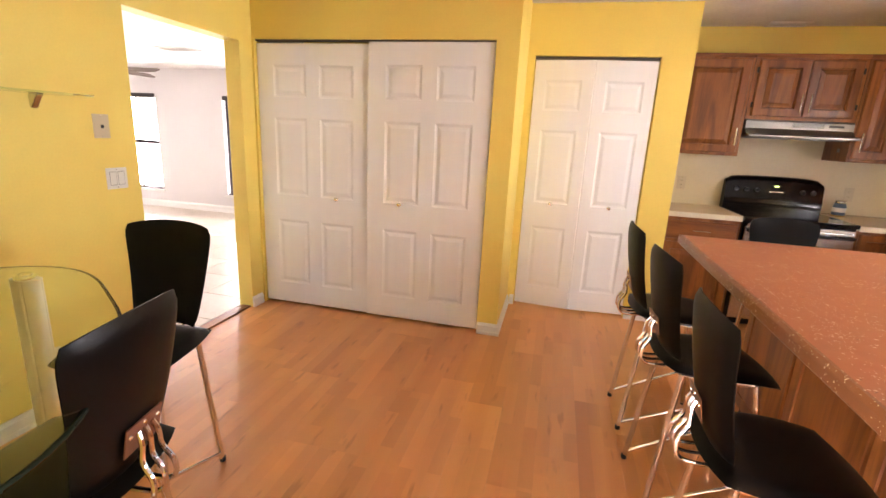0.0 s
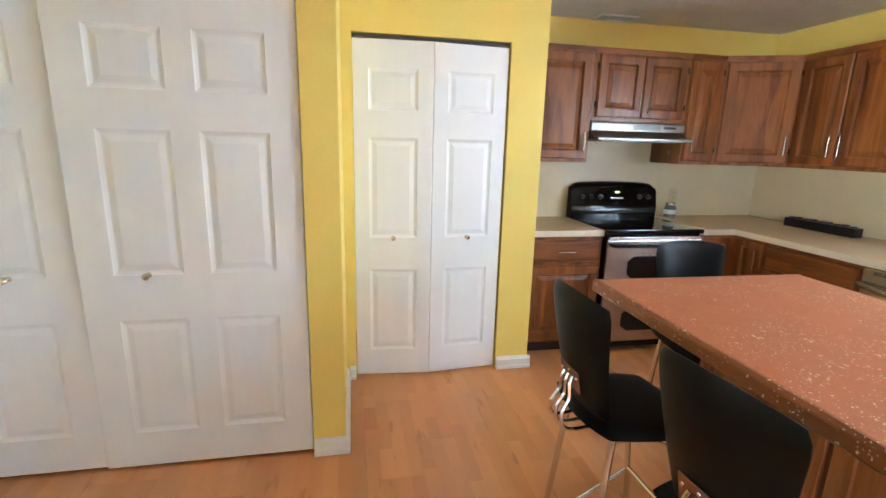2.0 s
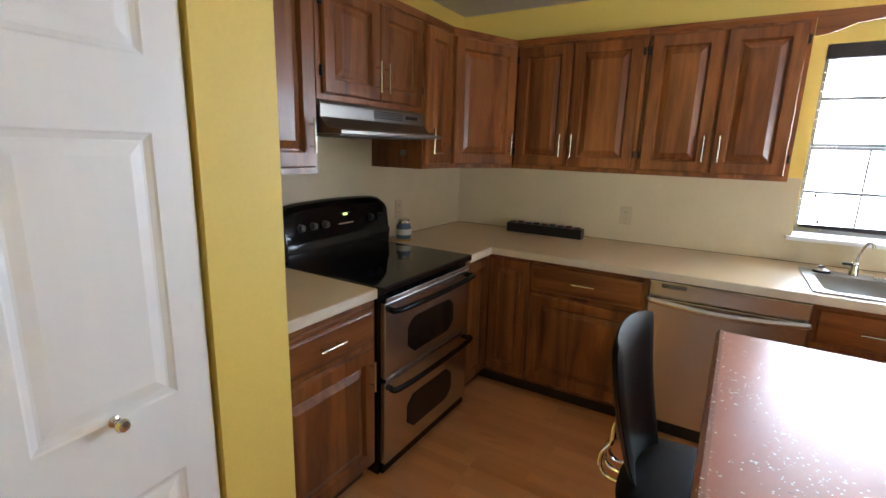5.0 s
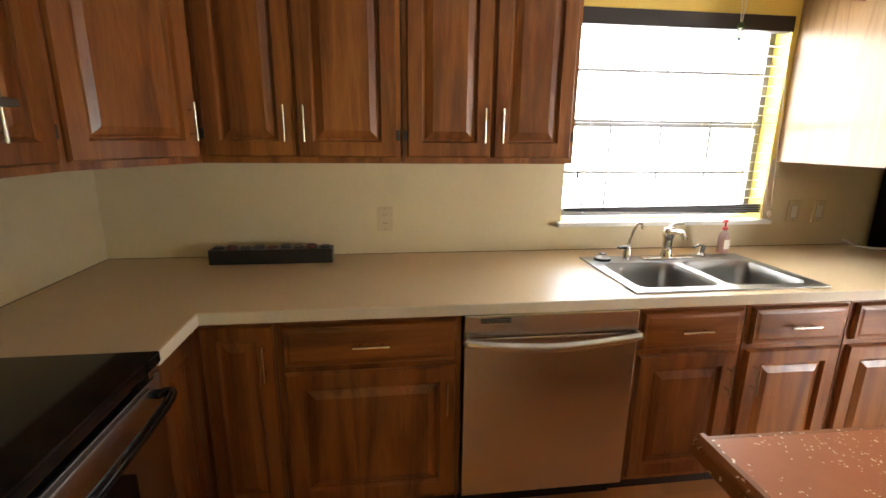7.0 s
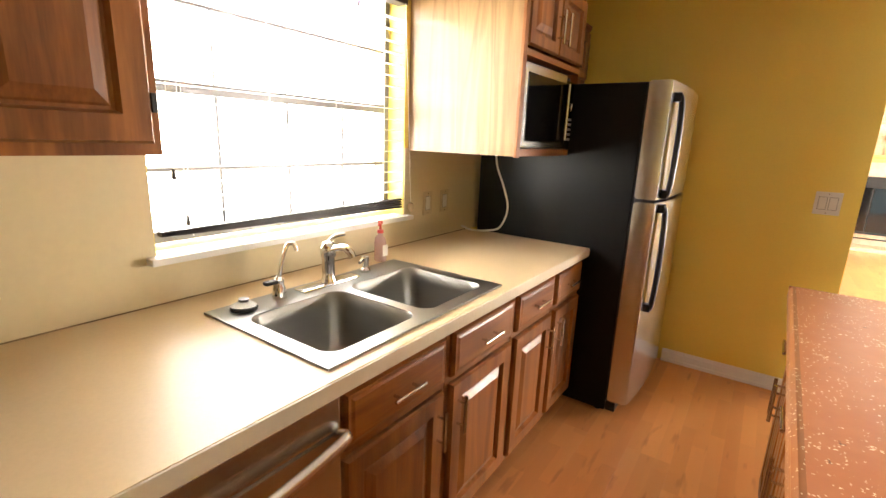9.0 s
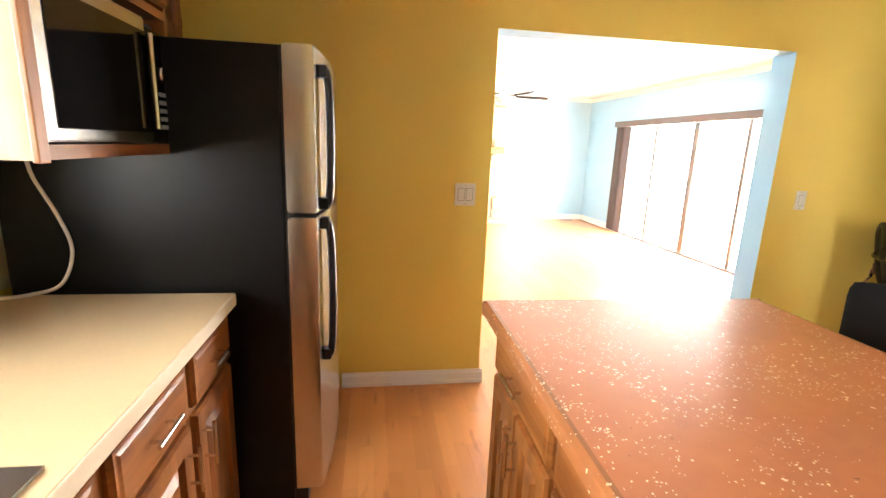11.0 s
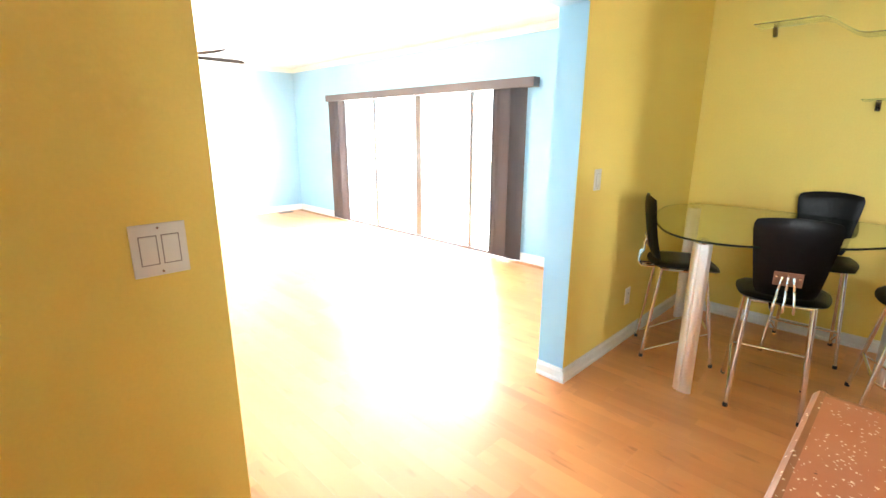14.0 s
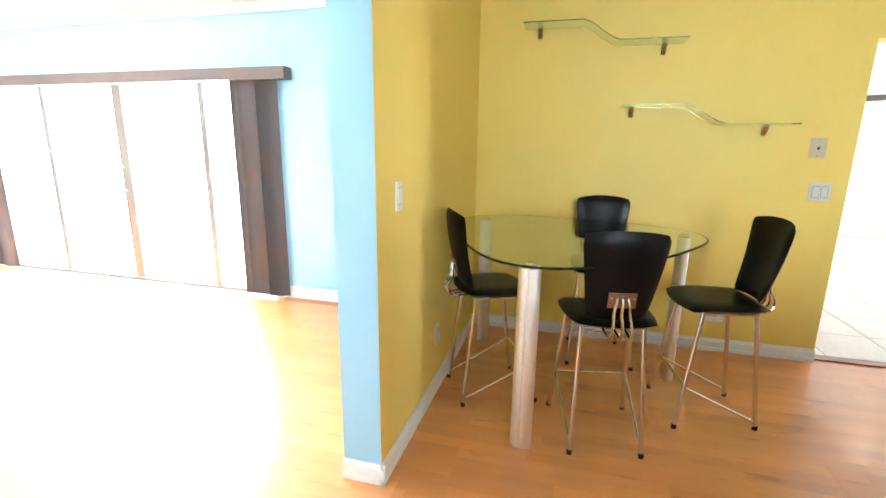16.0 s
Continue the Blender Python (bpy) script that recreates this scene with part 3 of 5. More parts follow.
def wide_leaf(parent, w, h, m, knob_x):
    """A six-panel sliding leaf: two columns of three raised panels."""
    z = h / 2.02
    cols = ((0.145, 0.445), (0.565, 0.865))
    leaf = part("leaf", panel_board(w, h, 0.030, [(w * c0, w * c1, a * z, b * z) for c0, c1 in cols for a, b in ((0.17, 0.70), (0.90, 1.49), (1.64, 1.87))], LEAF_RINGS, 0.003), DOOR_WHITE, parent, m=m)
    k = lathe([(0.012, 0), (0.012, 0.003), (0.006, 0.006), (0.006, 0.018), (0.013, 0.024), (0.015, 0.032), (0.011, 0.038), (0.004, 0.040)], 16)
    part("knob", k, NICKEL, leaf, "satin nickel knob", pose(knob_x, 0, 0.900 * z, 90, 0, 0), True)


closet = thing("door_1", "white six-panel double closet doors, closed, with small nickel knobs", "closet door", pose(-1.933, CLOSET_Y + 0.012, 0.02), kind="structure")
LW = 1.768 / 2
wide_leaf(closet, LW + 0.004, 1.984, pose(0, 0.014, 0), LW * 0.72)
wide_leaf(closet, LW - 0.004, 1.995, pose(LW + 0.004, 0, 0), LW * 0.29)
part("top_track", box(-0.003, 1.771, 0.008, 0.05, 1.997, 2.007), DARK_FRAME, closet, "dark top track")
pantry = thing("door_2", "white panelled bifold pantry doors, a little folded outwards", "closet door", pose(0.054, PANTRY_Y + 0.012, 0.02), kind="structure")
PW, FOLD = 0.4500, 5.0
bifold_leaf(pantry, PW, 2.0, pose(0, 0, 0, 0, 0, -FOLD), True)
bifold_leaf(pantry, PW, 2.0, pose(0.9 - PW * math.cos(radians(FOLD)), -PW * math.sin(radians(FOLD)), 0, 0, 0, FOLD), True)
part("top_track", box(-0.003, 0.903, 0.008, 0.05, 2.006, 2.026), DARK_FRAME, pantry, "dark top track")
dk = box(WEST, CORNER_X - 0.11, CLOSET_Y + 0.07, PANTRY_Y + 0.02, 0.001, 0.004)
solid("closet_floor", dk, JOINT, "dark closet floor behind the doors", "floor", "structure")

# ---- cabinets ----
OAK_RINGS = [(0.002, 0.004), (0.007, 0.015), (0.014, 0.015), (0.019, 0.011), (0.044, 0.001)]


def bar_handle(parent, x, z, length, upright=True):
    """A bar handle on the front of a door or drawer."""
    a = length / 2
    bm = tube([(0, 0, -a), (0, 0, a)], 0.0055, 10)
    for s in (-1, 1):
        tube([(0, 0.0, s * a * 0.62), (0, 0.030, s * a * 0.62)], 0.0045, 8, bm)
    part("handle", bm, NICKEL, parent, "satin nickel bar handle", pose(x, -0.030, z, 0, 0 if upright else 90, 0), True)


def oak_door(parent, x, z, w, h, handle=None, frame_w=0.058, name="door"):
    fw = min(frame_w, w * 0.24)
    d = part(name, panel_board(w, h, 0.02, [(fw, w - fw, fw, h - fw)], OAK_RINGS, 0.006, 0.003), OAK_Z, parent, m=pose(x, -0.020, z))
    if handle:
        bar_handle(d, handle[0], handle[1], 0.135)
    return d


def oak_drawer(parent, x, z, w, h, handle=True):
    d = part("drawer", panel_board(w, h, 0.02, [(0.016, w - 0.016, 0.016, h - 0.016)], [(0.004, -0.001), (0.010, -0.003)], 0.007, 0.004), OAK_X, parent, m=pose(x, -0.020, z))
    if handle:
        bar_handle(d, w / 2, h / 2, 0.125, False)
    return d


def hinges(parent, x, zs):
    for z in zs:
        part("hinge", box(-0.006, 0.006, -0.016, -0.001, z - 0.02, z + 0.02, 0.002), SOOT, parent, "dark metal hinge", pose(x, 0, 0))


def base_cabinet(m, w, depth=0.66, drawer=True, split=False, hinge="l", label="", low=False):
    """Base unit with toe kick: local x across, front at y = 0, height to the counter."""
    cab = thing("base_cabinet", label, "cabinet", m, "stained oak base cabinets")
    part("body", box(0.001, w - 0.001, 0, depth, 0.10, 0.69 if low else 0.872), OAK_Z, cab)
    if low:
        part("face_frame", box(0.001, w - 0.001, 0, 0.019, 0.69, 0.872), OAK_X, cab)
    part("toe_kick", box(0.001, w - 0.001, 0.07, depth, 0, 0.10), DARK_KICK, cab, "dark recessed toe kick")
    top = 0.85
    if drawer:
        oak_drawer(cab, 0.02, 0.69, w - 0.04, 0.155)
        top = 0.665
    dw, dh = w - 0.04, top - 0.125
    if split:
        dw = (w - 0.045) / 2
        oak_door(cab, 0.02, 0.125, dw, dh, (dw - 0.035, dh - 0.11))
        oak_door(cab, 0.025 + dw, 0.125, dw, dh, (0.035, dh - 0.11))
    else:
        oak_door(cab, 0.02, 0.125, dw, dh, (dw - 0.035 if hinge == "l" else 0.035, dh - 0.11))
    return cab


def wall_cabinet(m, w, z0, z1, depth, doors, label, handle_low=True, sides=()):
    """Wall unit hung on its wall: local x across, front at y = 0. doors: (x, width, handle side)."""
    cab = thing("wall_cabinet", label, "cabinet", m, "stained oak wall cabinets")
    part("body", box(0.001, w - 0.001, 0, depth, z0, z1 - 0.03), OAK_Z, cab)
    part("cornice", side_prism([(0.0, z1 - 0.03), (-0.006, z1 - 0.03), (-0.014, z1 - 0.012), (-0.014, z1), (depth, z1), (depth, z1 - 0.03)], 0.0, w), OAK_X, cab)
    for x, dw, side in doors:
        h = z1 - 0.045 - (z0 + 0.025)
        hx = 0.03 if side == "l" else dw - 0.03
        oak_door(cab, x, z0 + 0.025, dw, h, (hx, 0.125 if h > 0.5 else 0.10))
        hinges(cab, x - 0.006 if side == "r" else x + dw + 0.006, (z0 + 0.11, z1 - 0.12))
    return cab


UB, UT = 1.365, 2.150
E_UP, E_BASE, N_UP, N_BASE = 3.225, 2.845, 4.640, 4.375
east = lambda x, y: pose(x, y, 0, 0, 0, -90)
# wall cabinets, range wall
wall_cabinet(pose(PANTRY_E + 0.002, N_UP, 0), 0.530, UB, UT, NORTH - N_UP, [(0.02, 0.485, "r")], "stained oak wall cabinet with one raised-panel door beside the range hood")
wall_cabinet(pose(1.720, N_UP, 0), 0.756, 1.66, UT, NORTH - N_UP, [(0.03, 0.35, "r"), (0.382, 0.345, "l")], "short stained oak double-door cabinet above the range hood")
wall_cabinet(pose(2.478, N_UP, 0), 0.285, UB, UT, NORTH - N_UP, [(0.02, 0.25, "l")], "narrow stained oak wall cabinet beside the range hood")
part("switch_plate", box(-0.004, 0.0, 0.11, 0.145, 1.435, 1.465, 0.002), GREY_FRAME, [o for o in scene.objects if o.name.startswith("wall_cabinet")][-1], "small grey metal plate")
# corner wall cabinet with a slanting front
cc = thing("corner_cabinet", "stained oak corner wall cabinet with a slanting raised-panel door", "cabinet", pose(0, 0, 0), "stained oak wall cabinets")
ca, cb = Vector((2.765, N_UP)), Vector((E_UP, 4.430))
part("body", outline([(ca.x, NORTH), (ca.x, ca.y), (cb.x, cb.y), (EAST, cb.y), (EAST, NORTH)], UB, UT - 0.03), OAK_Z, cc)
part("cornice", outline([(ca.x, NORTH), (ca.x, ca.y - 0.014), (cb.x - 0.012, cb.y), (EAST, cb.y), (EAST, NORTH)], UT - 0.03, UT), OAK_X, cc)
slant = math.degrees(math.atan2(cb.y - ca.y, cb.x - ca.x))
cw = (cb - ca).length
sl = pose(ca.x, ca.y, 0, 0, 0, slant)
cd = part("door", panel_board(cw - 0.04, UT - UB - 0.07, 0.02, [(0.06, cw - 0.1, 0.06, UT - UB - 0.13)], OAK_RINGS, 0.006, 0.003), OAK_Z, cc, m=sl @ pose(0.02, -0.020, UB + 0.025))
bar_handle(cd, cw - 0.075, 0.125, 0.135)
# wall cabinets, sink wall
for y0, y1, mid in ((4.428, 3.664, 4.070), (3.662, 2.944, 3.297)):
    wall_cabinet(east(E_UP, y0), y0 - y1, UB, UT, EAST - E_UP, [(0.02, y0 - mid - 0.026, "r"), (y0 - mid + 0.006, mid - y1 - 0.026, "l")], "stained oak wall cabinet with two raised-panel doors over the long counter")
# microwave cabinet
MY0, MY1, MX = 1.705, 1.03, 2.985
mc = thing("microwave_cabinet", "stained oak wall cabinet with an open niche holding a microwave", "cabinet", east(MX, MY0), "stained oak wall cabinets")
mw = MY0 - MY1
part("side_panel", box(0, 0.018, 0, EAST - MX, 1.365, UT), VENEER, mc, "glossy light wood side panel")
part("side_panel", box(mw - 0.018, mw, 0, EAST - MX, 1.365, UT), OAK_Z, mc)
part("shelf", box(0.018, mw - 0.018, 0, EAST - MX, 1.365, 1.395), OAK_X, mc)
part("shelf", box(0.018, mw - 0.018, 0, EAST - MX, 1.765, 1.79), OAK_X, mc)
part("back", box(0.018, mw - 0.018, EAST - MX - 0.012, EAST - MX, 1.395, UT), OAK_Z, mc)
part("top", box(0.018, mw - 0.018, 0, EAST - MX - 0.012, UT - 0.03, UT), OAK_X, mc)
part("face_edge", box(-0.002, 0.03, -0.014, 0, 1.360, UT, 0.003), OAK_Z, mc)
for x, hx in ((0.03, "r"), (mw / 2 + 0.003, "l")):
    dw = mw / 2 - 0.033
    oak_door(mc, x, 1.80, dw, 0.29, (dw - 0.03 if hx == "r" else 0.03, 0.11), 0.05)
wall_cabinet(east(3.20, 1.026), 0.70, 1.80, UT, EAST - 3.20, [(0.02, 0.325, "r"), (0.352, 0.325, "l")], "short stained oak cabinet above the refrigerator")
# base cabinets
base_cabinet(pose(PANTRY_E + 0.004, N_BASE, 0), 0.565, NORTH - N_BASE - 0.01, label="stained oak base cabinet with drawer and door beside the range")
DEPTH = EAST - E_BASE - 0.01
lz = thing("corner_base_cabinet", "stained oak corner base cabinet with a folding door", "cabinet", None, "stained oak base cabinets")
part("body", outline([(2.534, NORTH - 0.01), (2.534, N_BASE), (E_BASE, N_BASE), (E_BASE, 4.115), (EAST - 0.01, 4.115), (EAST - 0.01, NORTH - 0.01)], 0.10, 0.872), OAK_Z, lz)
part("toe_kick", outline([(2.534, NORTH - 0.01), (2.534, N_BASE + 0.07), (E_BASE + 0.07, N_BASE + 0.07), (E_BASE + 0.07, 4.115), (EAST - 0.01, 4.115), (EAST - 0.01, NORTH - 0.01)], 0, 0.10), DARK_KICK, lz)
ld = part("door", panel_board(0.235, 0.725, 0.02, [(0.05, 0.185, 0.05, 0.675)], OAK_RINGS, 0.006, 0.003), OAK_Z, lz, m=east(E_BASE - 0.02, 4.355) @ pose(0, 0, 0.125))
bar_handle(ld, 0.205, 0.60, 0.135)
part("door", panel_board(0.245, 0.725, 0.02, [(0.05, 0.195, 0.05, 0.675)], OAK_RINGS, 0.006, 0.003), OAK_Z, lz, m=pose(2.548, N_BASE - 0.02, 0.125))
base_cabinet(east(E_BASE, 4.113), 0.643, DEPTH, label="stained oak base cabinet with a drawer beside the dishwasher")
for y0, w, hg, lab in ((2.802, 0.45, "l", "stained oak base cabinet under the sink"), (2.348, 0.45, "r", "stained oak base cabinet under the sink with a drawer front"),
                       (1.894, 0.40, "l", "stained oak base cabinet beside the sink"), (1.490, 0.36, "r", "narrow stained oak base cabinet beside the refrigerator")):
    base_cabinet(east(E_BASE, y0), w, DEPTH, hinge=hg, label=lab, low=y0 > 1.9)

# ---- counters ----
CT0, CT1 = 0.873, 0.912
counter = thing("countertop", "L-shaped beige laminate countertop with a cream front edge", "countertop")
SX0, SX1, SY0, SY1 = 2.868, 3.335, 2.015, 2.795  # sink cut-out
FX, FY = 2.806, 4.345
for b in ((FX, SX0, 1.135, FY), (SX1, EAST - 0.007, 1.135, FY), (SX0, SX1, 1.135, SY0), (SX0, SX1, SY1, FY)):
    part("slab", box(b[0], b[1], b[2], b[3], CT0, CT1), COUNTER, counter)
part("slab", outline([(2.530, NORTH - 0.008), (2.530, FY), (FX, FY), (EAST - 0.007, FY), (EAST - 0.007, NORTH - 0.008)], CT0, CT1), COUNTER, counter)
part("front_edge", box(FX - 0.006, FX, 1.135, FY, CT0 - 0.002, CT1 - 0.001, 0.002), COUNTER_EDGE, counter, "cream front edge")
part("front_edge", box(2.530, FX - 0.006, FY - 0.006, FY, CT0 - 0.002, CT1 - 0.001, 0.002), COUNTER_EDGE, counter, "cream front edge")
part("end_edge", box(FX, EAST - 0.03, 1.129, 1.135, CT0 - 0.002, CT1 - 0.001, 0.002), COUNTER_EDGE, counter, "cream end edge")
for b in ((EAST - 0.010, EAST - 0.0065, 1.135, NORTH - 0.012), (2.534, EAST - 0.012, NORTH - 0.0105, NORTH - 0.0068)):
    part("caulk_line", box(*b, CT1 - 0.001, CT1 + 0.003), OLD_CAULK, counter, "dark old caulk line along the wall")
c2 = thing("countertop", "short beige laminate countertop beside the range with a cream front edge", "countertop")
part("top", box(PANTRY_E + 0.002, 1.757, FY + 0.02, NORTH - 0.008, CT0, CT1), COUNTER, c2)
part("front_edge", box(PANTRY_E + 0.002, 1.757, FY + 0.014, FY + 0.02, CT0 - 0.002, CT1 - 0.001, 0.002), COUNTER_EDGE, c2, "cream front edge")

# ---- range ----
RX0, RX1, RY = 1.764, 2.524, 4.335
rg = thing("range", "black and stainless steel electric range with two ovens", "stove", pose(RX0, RY, 0))
rw = RX1 - RX0
rd = NORTH - RY - 0.02
part("body", box(0, rw, 0.03, rd, 0.03, 0.885, 0.004), BLACK, rg)
part("cooktop", box(-0.004, rw + 0.004, -0.004, rd - 0.06, 0.886, 0.918, 0.006), BLACK_GLASS, rg, "black ceramic glass cooktop")
bgp = [(rd, 0.90), (rd - 0.075, 0.90), (rd - 0.085, 1.0), (rd - 0.075, 1.02), (rd - 0.06, 1.15), (rd - 0.045, 1.18), (rd - 0.02, 1.192), (rd, 1.192)]
bgm = bmesh.new()
rows = []
for k in range(17):
    u = -1 + k / 8
    lift = 0.014 * (1 - u * u) - 0.034 * abs(u) ** 14
    rows.append([bgm.verts.new((rw * (u + 1) / 2, y_, z_ + lift * max(0, (z_ - 1.02) / 0.17))) for y_, z_ in bgp])
for a, b in zip(rows, rows[1:]):
    for k in range(len(bgp)):
        bgm.faces.new((a[k], a[(k + 1) % len(bgp)], b[(k + 1) % len(bgp)], b[k]))
bgm.faces.new(rows[0][::-1])
bgm.faces.new(rows[-1])
bg = part("backguard", bgm, BLACK, rg, "glossy black control panel", smooth=True)
for kx in (0.09, 0.17, 0.25, 0.60, 0.68):
    part("knob", lathe([(0.021, 0), (0.021, 0.004), (0.016, 0.008), (0.015, 0.022), (0.012, 0.025)], 18), BLACK_SATIN, bg, "", pose(kx, rd - 0.068, 1.085, 83, 0, 0), True)
part("display", box(0.36, 0.44, rd - 0.064, rd - 0.058, 1.11, 1.135, 0.001), BLACK_GLASS, bg)
dig = bpy.data.materials.new("green_digits")
dig.use_nodes = True
dig.node_tree.nodes["Principled BSDF"].inputs["Emission Color"].default_value = (0.5, 0.9, 0.1, 1)
dig.node_tree.nodes["Principled BSDF"].inputs["Emission Strength"].default_value = 0.7
for k in range(3):
    part("digit", box(0.385 + k * 0.011, 0.392 + k * 0.011, rd - 0.066, rd - 0.0645, 1.117, 1.129), dig, bg, "lit green digit")
part("maker_mark", box(0.345, 0.455, rd - 0.0735, rd - 0.0715, 1.072, 1.080, 0.001), NICKEL, bg, "small silver mark")
for z0, z1, hz in ((0.50, 0.845, 0.815), (0.085, 0.480, 0.455)):
    od = part("oven_door", box(0.012, rw - 0.012, 0.0, 0.03, z0, z1, 0.006), STEEL_X, rg, "brushed steel oven door")
    zc = (z0 + z1) / 2 - 0.03
    wh = 0.085
    win = outline([(rw / 2 + sx * (0.20 - c), zc + sz * (wh - d)) for sx, sz, pts in ((1, -1, ((0.05, 0), (0.0, 0.04))), (1, 1, ((0.0, 0.04), (0.05, 0))), (-1, 1, ((0.05, 0), (0.0, 0.04))), (-1, -1, ((0.0, 0.04), (0.05, 0)))) for c, d in pts], 0, 0.006)
    part("oven_window", win, BLACK_GLASS, od, "dark oven window", pose(0, 0.003, 0, 90, 0, 0))
    hb = tube(smooth_line([(0.04, 0.0, hz), (0.06, -0.045, hz), (rw / 2, -0.052, hz - 0.004), (rw - 0.06, -0.045, hz), (rw - 0.04, 0.0, hz)], 6), 0.013, 10)
    part("oven_handle", hb, BLACK, od, "black bar handle", smooth=True)
    part("vent_trim", box(0.02, rw - 0.02, -0.006, 0.002, z1 + 0.004, z1 + 0.022, 0.002), STEEL_X, od)
part("kick_drawer", box(0.012, rw - 0.012, 0.012, 0.03, 0.035, 0.08, 0.004), BLACK, rg)
for fx in (0.05, rw - 0.05):
    part("foot", lathe([(0.018, 0), (0.018, 0.02), (0.01, 0.03)], 10), RUBBER, rg, m=pose(fx, 0.08, 0))
    part("foot", lathe([(0.018, 0), (0.018, 0.02), (0.01, 0.03)], 10), RUBBER, rg, m=pose(fx, rd - 0.06, 0))

# ---- range hood ----
hd = thing("range_hood", "brushed stainless steel under-cabinet range hood", "range hood", pose(1.728, N_UP, 0))
hw = 0.750
HOOD_STEEL = brushed("hood_steel", (0.29, 0.28, 0.26), 0.34, (0.4, 30, 30))
shell = side_prism([(0.36, 1.658), (-0.005, 1.658), (-0.012, 1.645), (-0.012, 1.592), (-0.05, 1.552), (-0.125, 1.542), (-0.125, 1.525), (0.36, 1.525)], 0, hw)
bmesh.ops.bevel(shell, geom=shell.edges[:], offset=0.002, segments=1, affect="EDGES")
hs = part("shell", shell, HOOD_STEEL, hd)
for k in range(5):
    part("vent_slot", box(0.33, 0.55, -0.0145, -0.0115, 1.606 + k * 0.0075, 1.610 + k * 0.0075), BLACK_SATIN, hs, "dark vent slot")
part("switch_strip", box(0.58, 0.68, -0.016, -0.0115, 1.615, 1.632, 0.001), BLACK_SATIN, hs, "black switch strip")
part("filter", box(0.06, hw - 0.06, -0.06, 0.30, 1.519, 1.5245), GREY_FRAME, hd, "grey filter mesh under the hood")

# ---- dishwasher ----
dwm = thing("dishwasher", "brushed stainless steel dishwasher with a curved bar handle", "dishwasher", east(E_BASE, 3.467))
ww = 0.662
part("body", box(0.004, ww - 0.004, 0.0, DEPTH, 0.10, 0.868), BLACK_SATIN, dwm)
dd = part("door", box(0.004, ww - 0.004, -0.030, -0.001, 0.115, 0.775, 0.005), STEEL_Z, dwm)
part("control_panel", box(0.004, ww - 0.004, -0.030, -0.001, 0.779, 0.862, 0.005), STEEL_X, dwm)
for k in range(3):
    part("vent_slot", box(0.06, 0.17, -0.032, -0.029, 0.832 + k * 0.007, 0.836 + k * 0.007), BLACK_SATIN, dwm, "dark vent slot")
part("handle", tube(smooth_line([(0.012, -0.03, 0.772), (0.03, -0.062, 0.768), (ww / 2, -0.080, 0.752), (ww - 0.03, -0.062, 0.768), (ww - 0.012, -0.03, 0.772)], 7), 0.016, 12, flat=0.7), STEEL_X, dd, "curved steel handle", smooth=True)
part("toe_kick", box(0.004, ww - 0.004, 0.06, 0.10, 0.0, 0.11), BLACK_SATIN, dwm)

# ---- refrigerator ----
fr = thing("refrigerator", "top-freezer refrigerator with stainless doors, black sides and black handles", "refrigerator", east(2.640, 1.090))
fw, fd = 0.86, 3.50 - 2.640
part("body", box(0, fw, 0.0, fd, 0.03, 1.715, 0.006), FRIDGE_BLACK, fr)


def fridge_door(z0, z1, hz0, hz1):
    pts = [(0, -0.008), (0, -0.098), (0.006, -0.106)]
    pts += [(fw * k / 12, -0.108 - 0.026 * math.sin(math.pi * k / 12)) for k in range(1, 12)]
    pts += [(fw - 0.006, -0.106), (fw, -0.098), (fw, -0.008)]
    bm = outline(pts, z0, z1)
    bmesh.ops.bevel(bm, geom=[e for e in bm.edges if abs(e.verts[0].co.z - e.verts[1].co.z) < 1e-6], offset=0.006, segments=2, affect="EDGES")
    d = part("door", bm, STEEL_Z, fr, "brushed stainless steel door", smooth=True)
    hx = 0.075
    grip = tube(smooth_line([(hx, -0.112, hz0), (hx, -0.142, hz0 + (hz1 - hz0) * 0.06), (hx, -0.150, (hz0 + hz1) / 2), (hx, -0.142, hz1 - (hz1 - hz0) * 0.06), (hx, -0.112, hz1)], 6), 0.017, 10, flat=0.8)
    part("handle", grip, BLACK_SATIN, d, "curved black handle", smooth=True)
    part("handle_mount", box(hx - 0.02, hx + 0.02, -0.142, -0.112, hz0 - 0.012, hz0 + 0.03, 0.006), BLACK_SATIN, d)
    part("handle_mount", box(hx - 0.02, hx + 0.02, -0.142, -0.112, hz1 - 0.03, hz1 + 0.012, 0.006), BLACK_SATIN, d)
    return d


fridge_door(0.09, 1.163, 0.62, 1.145)
fridge_door(1.180, 1.722, 1.198, 1.66)
part("gasket", box(0.006, fw - 0.006, -0.010, 0.002, 0.09, 1.715), BLACK_SATIN, fr)
part("grille", box(0.01, fw - 0.01, -0.05, 0.0, 0.03, 0.085, 0.004), BLACK_SATIN, fr)
part("hinge_cover", box(fw - 0.09, fw - 0.01, -0.07, 0.03, 1.718, 1.735, 0.004), BLACK_SATIN, fr)
for fx in (0.06, fw - 0.06):
    for fy in (0.05, fd - 0.08):
        part("foot", lathe([(0.02, 0), (0.02, 0.02), (0.012, 0.032)], 10), RUBBER, fr, m=pose(fx, fy, 0))
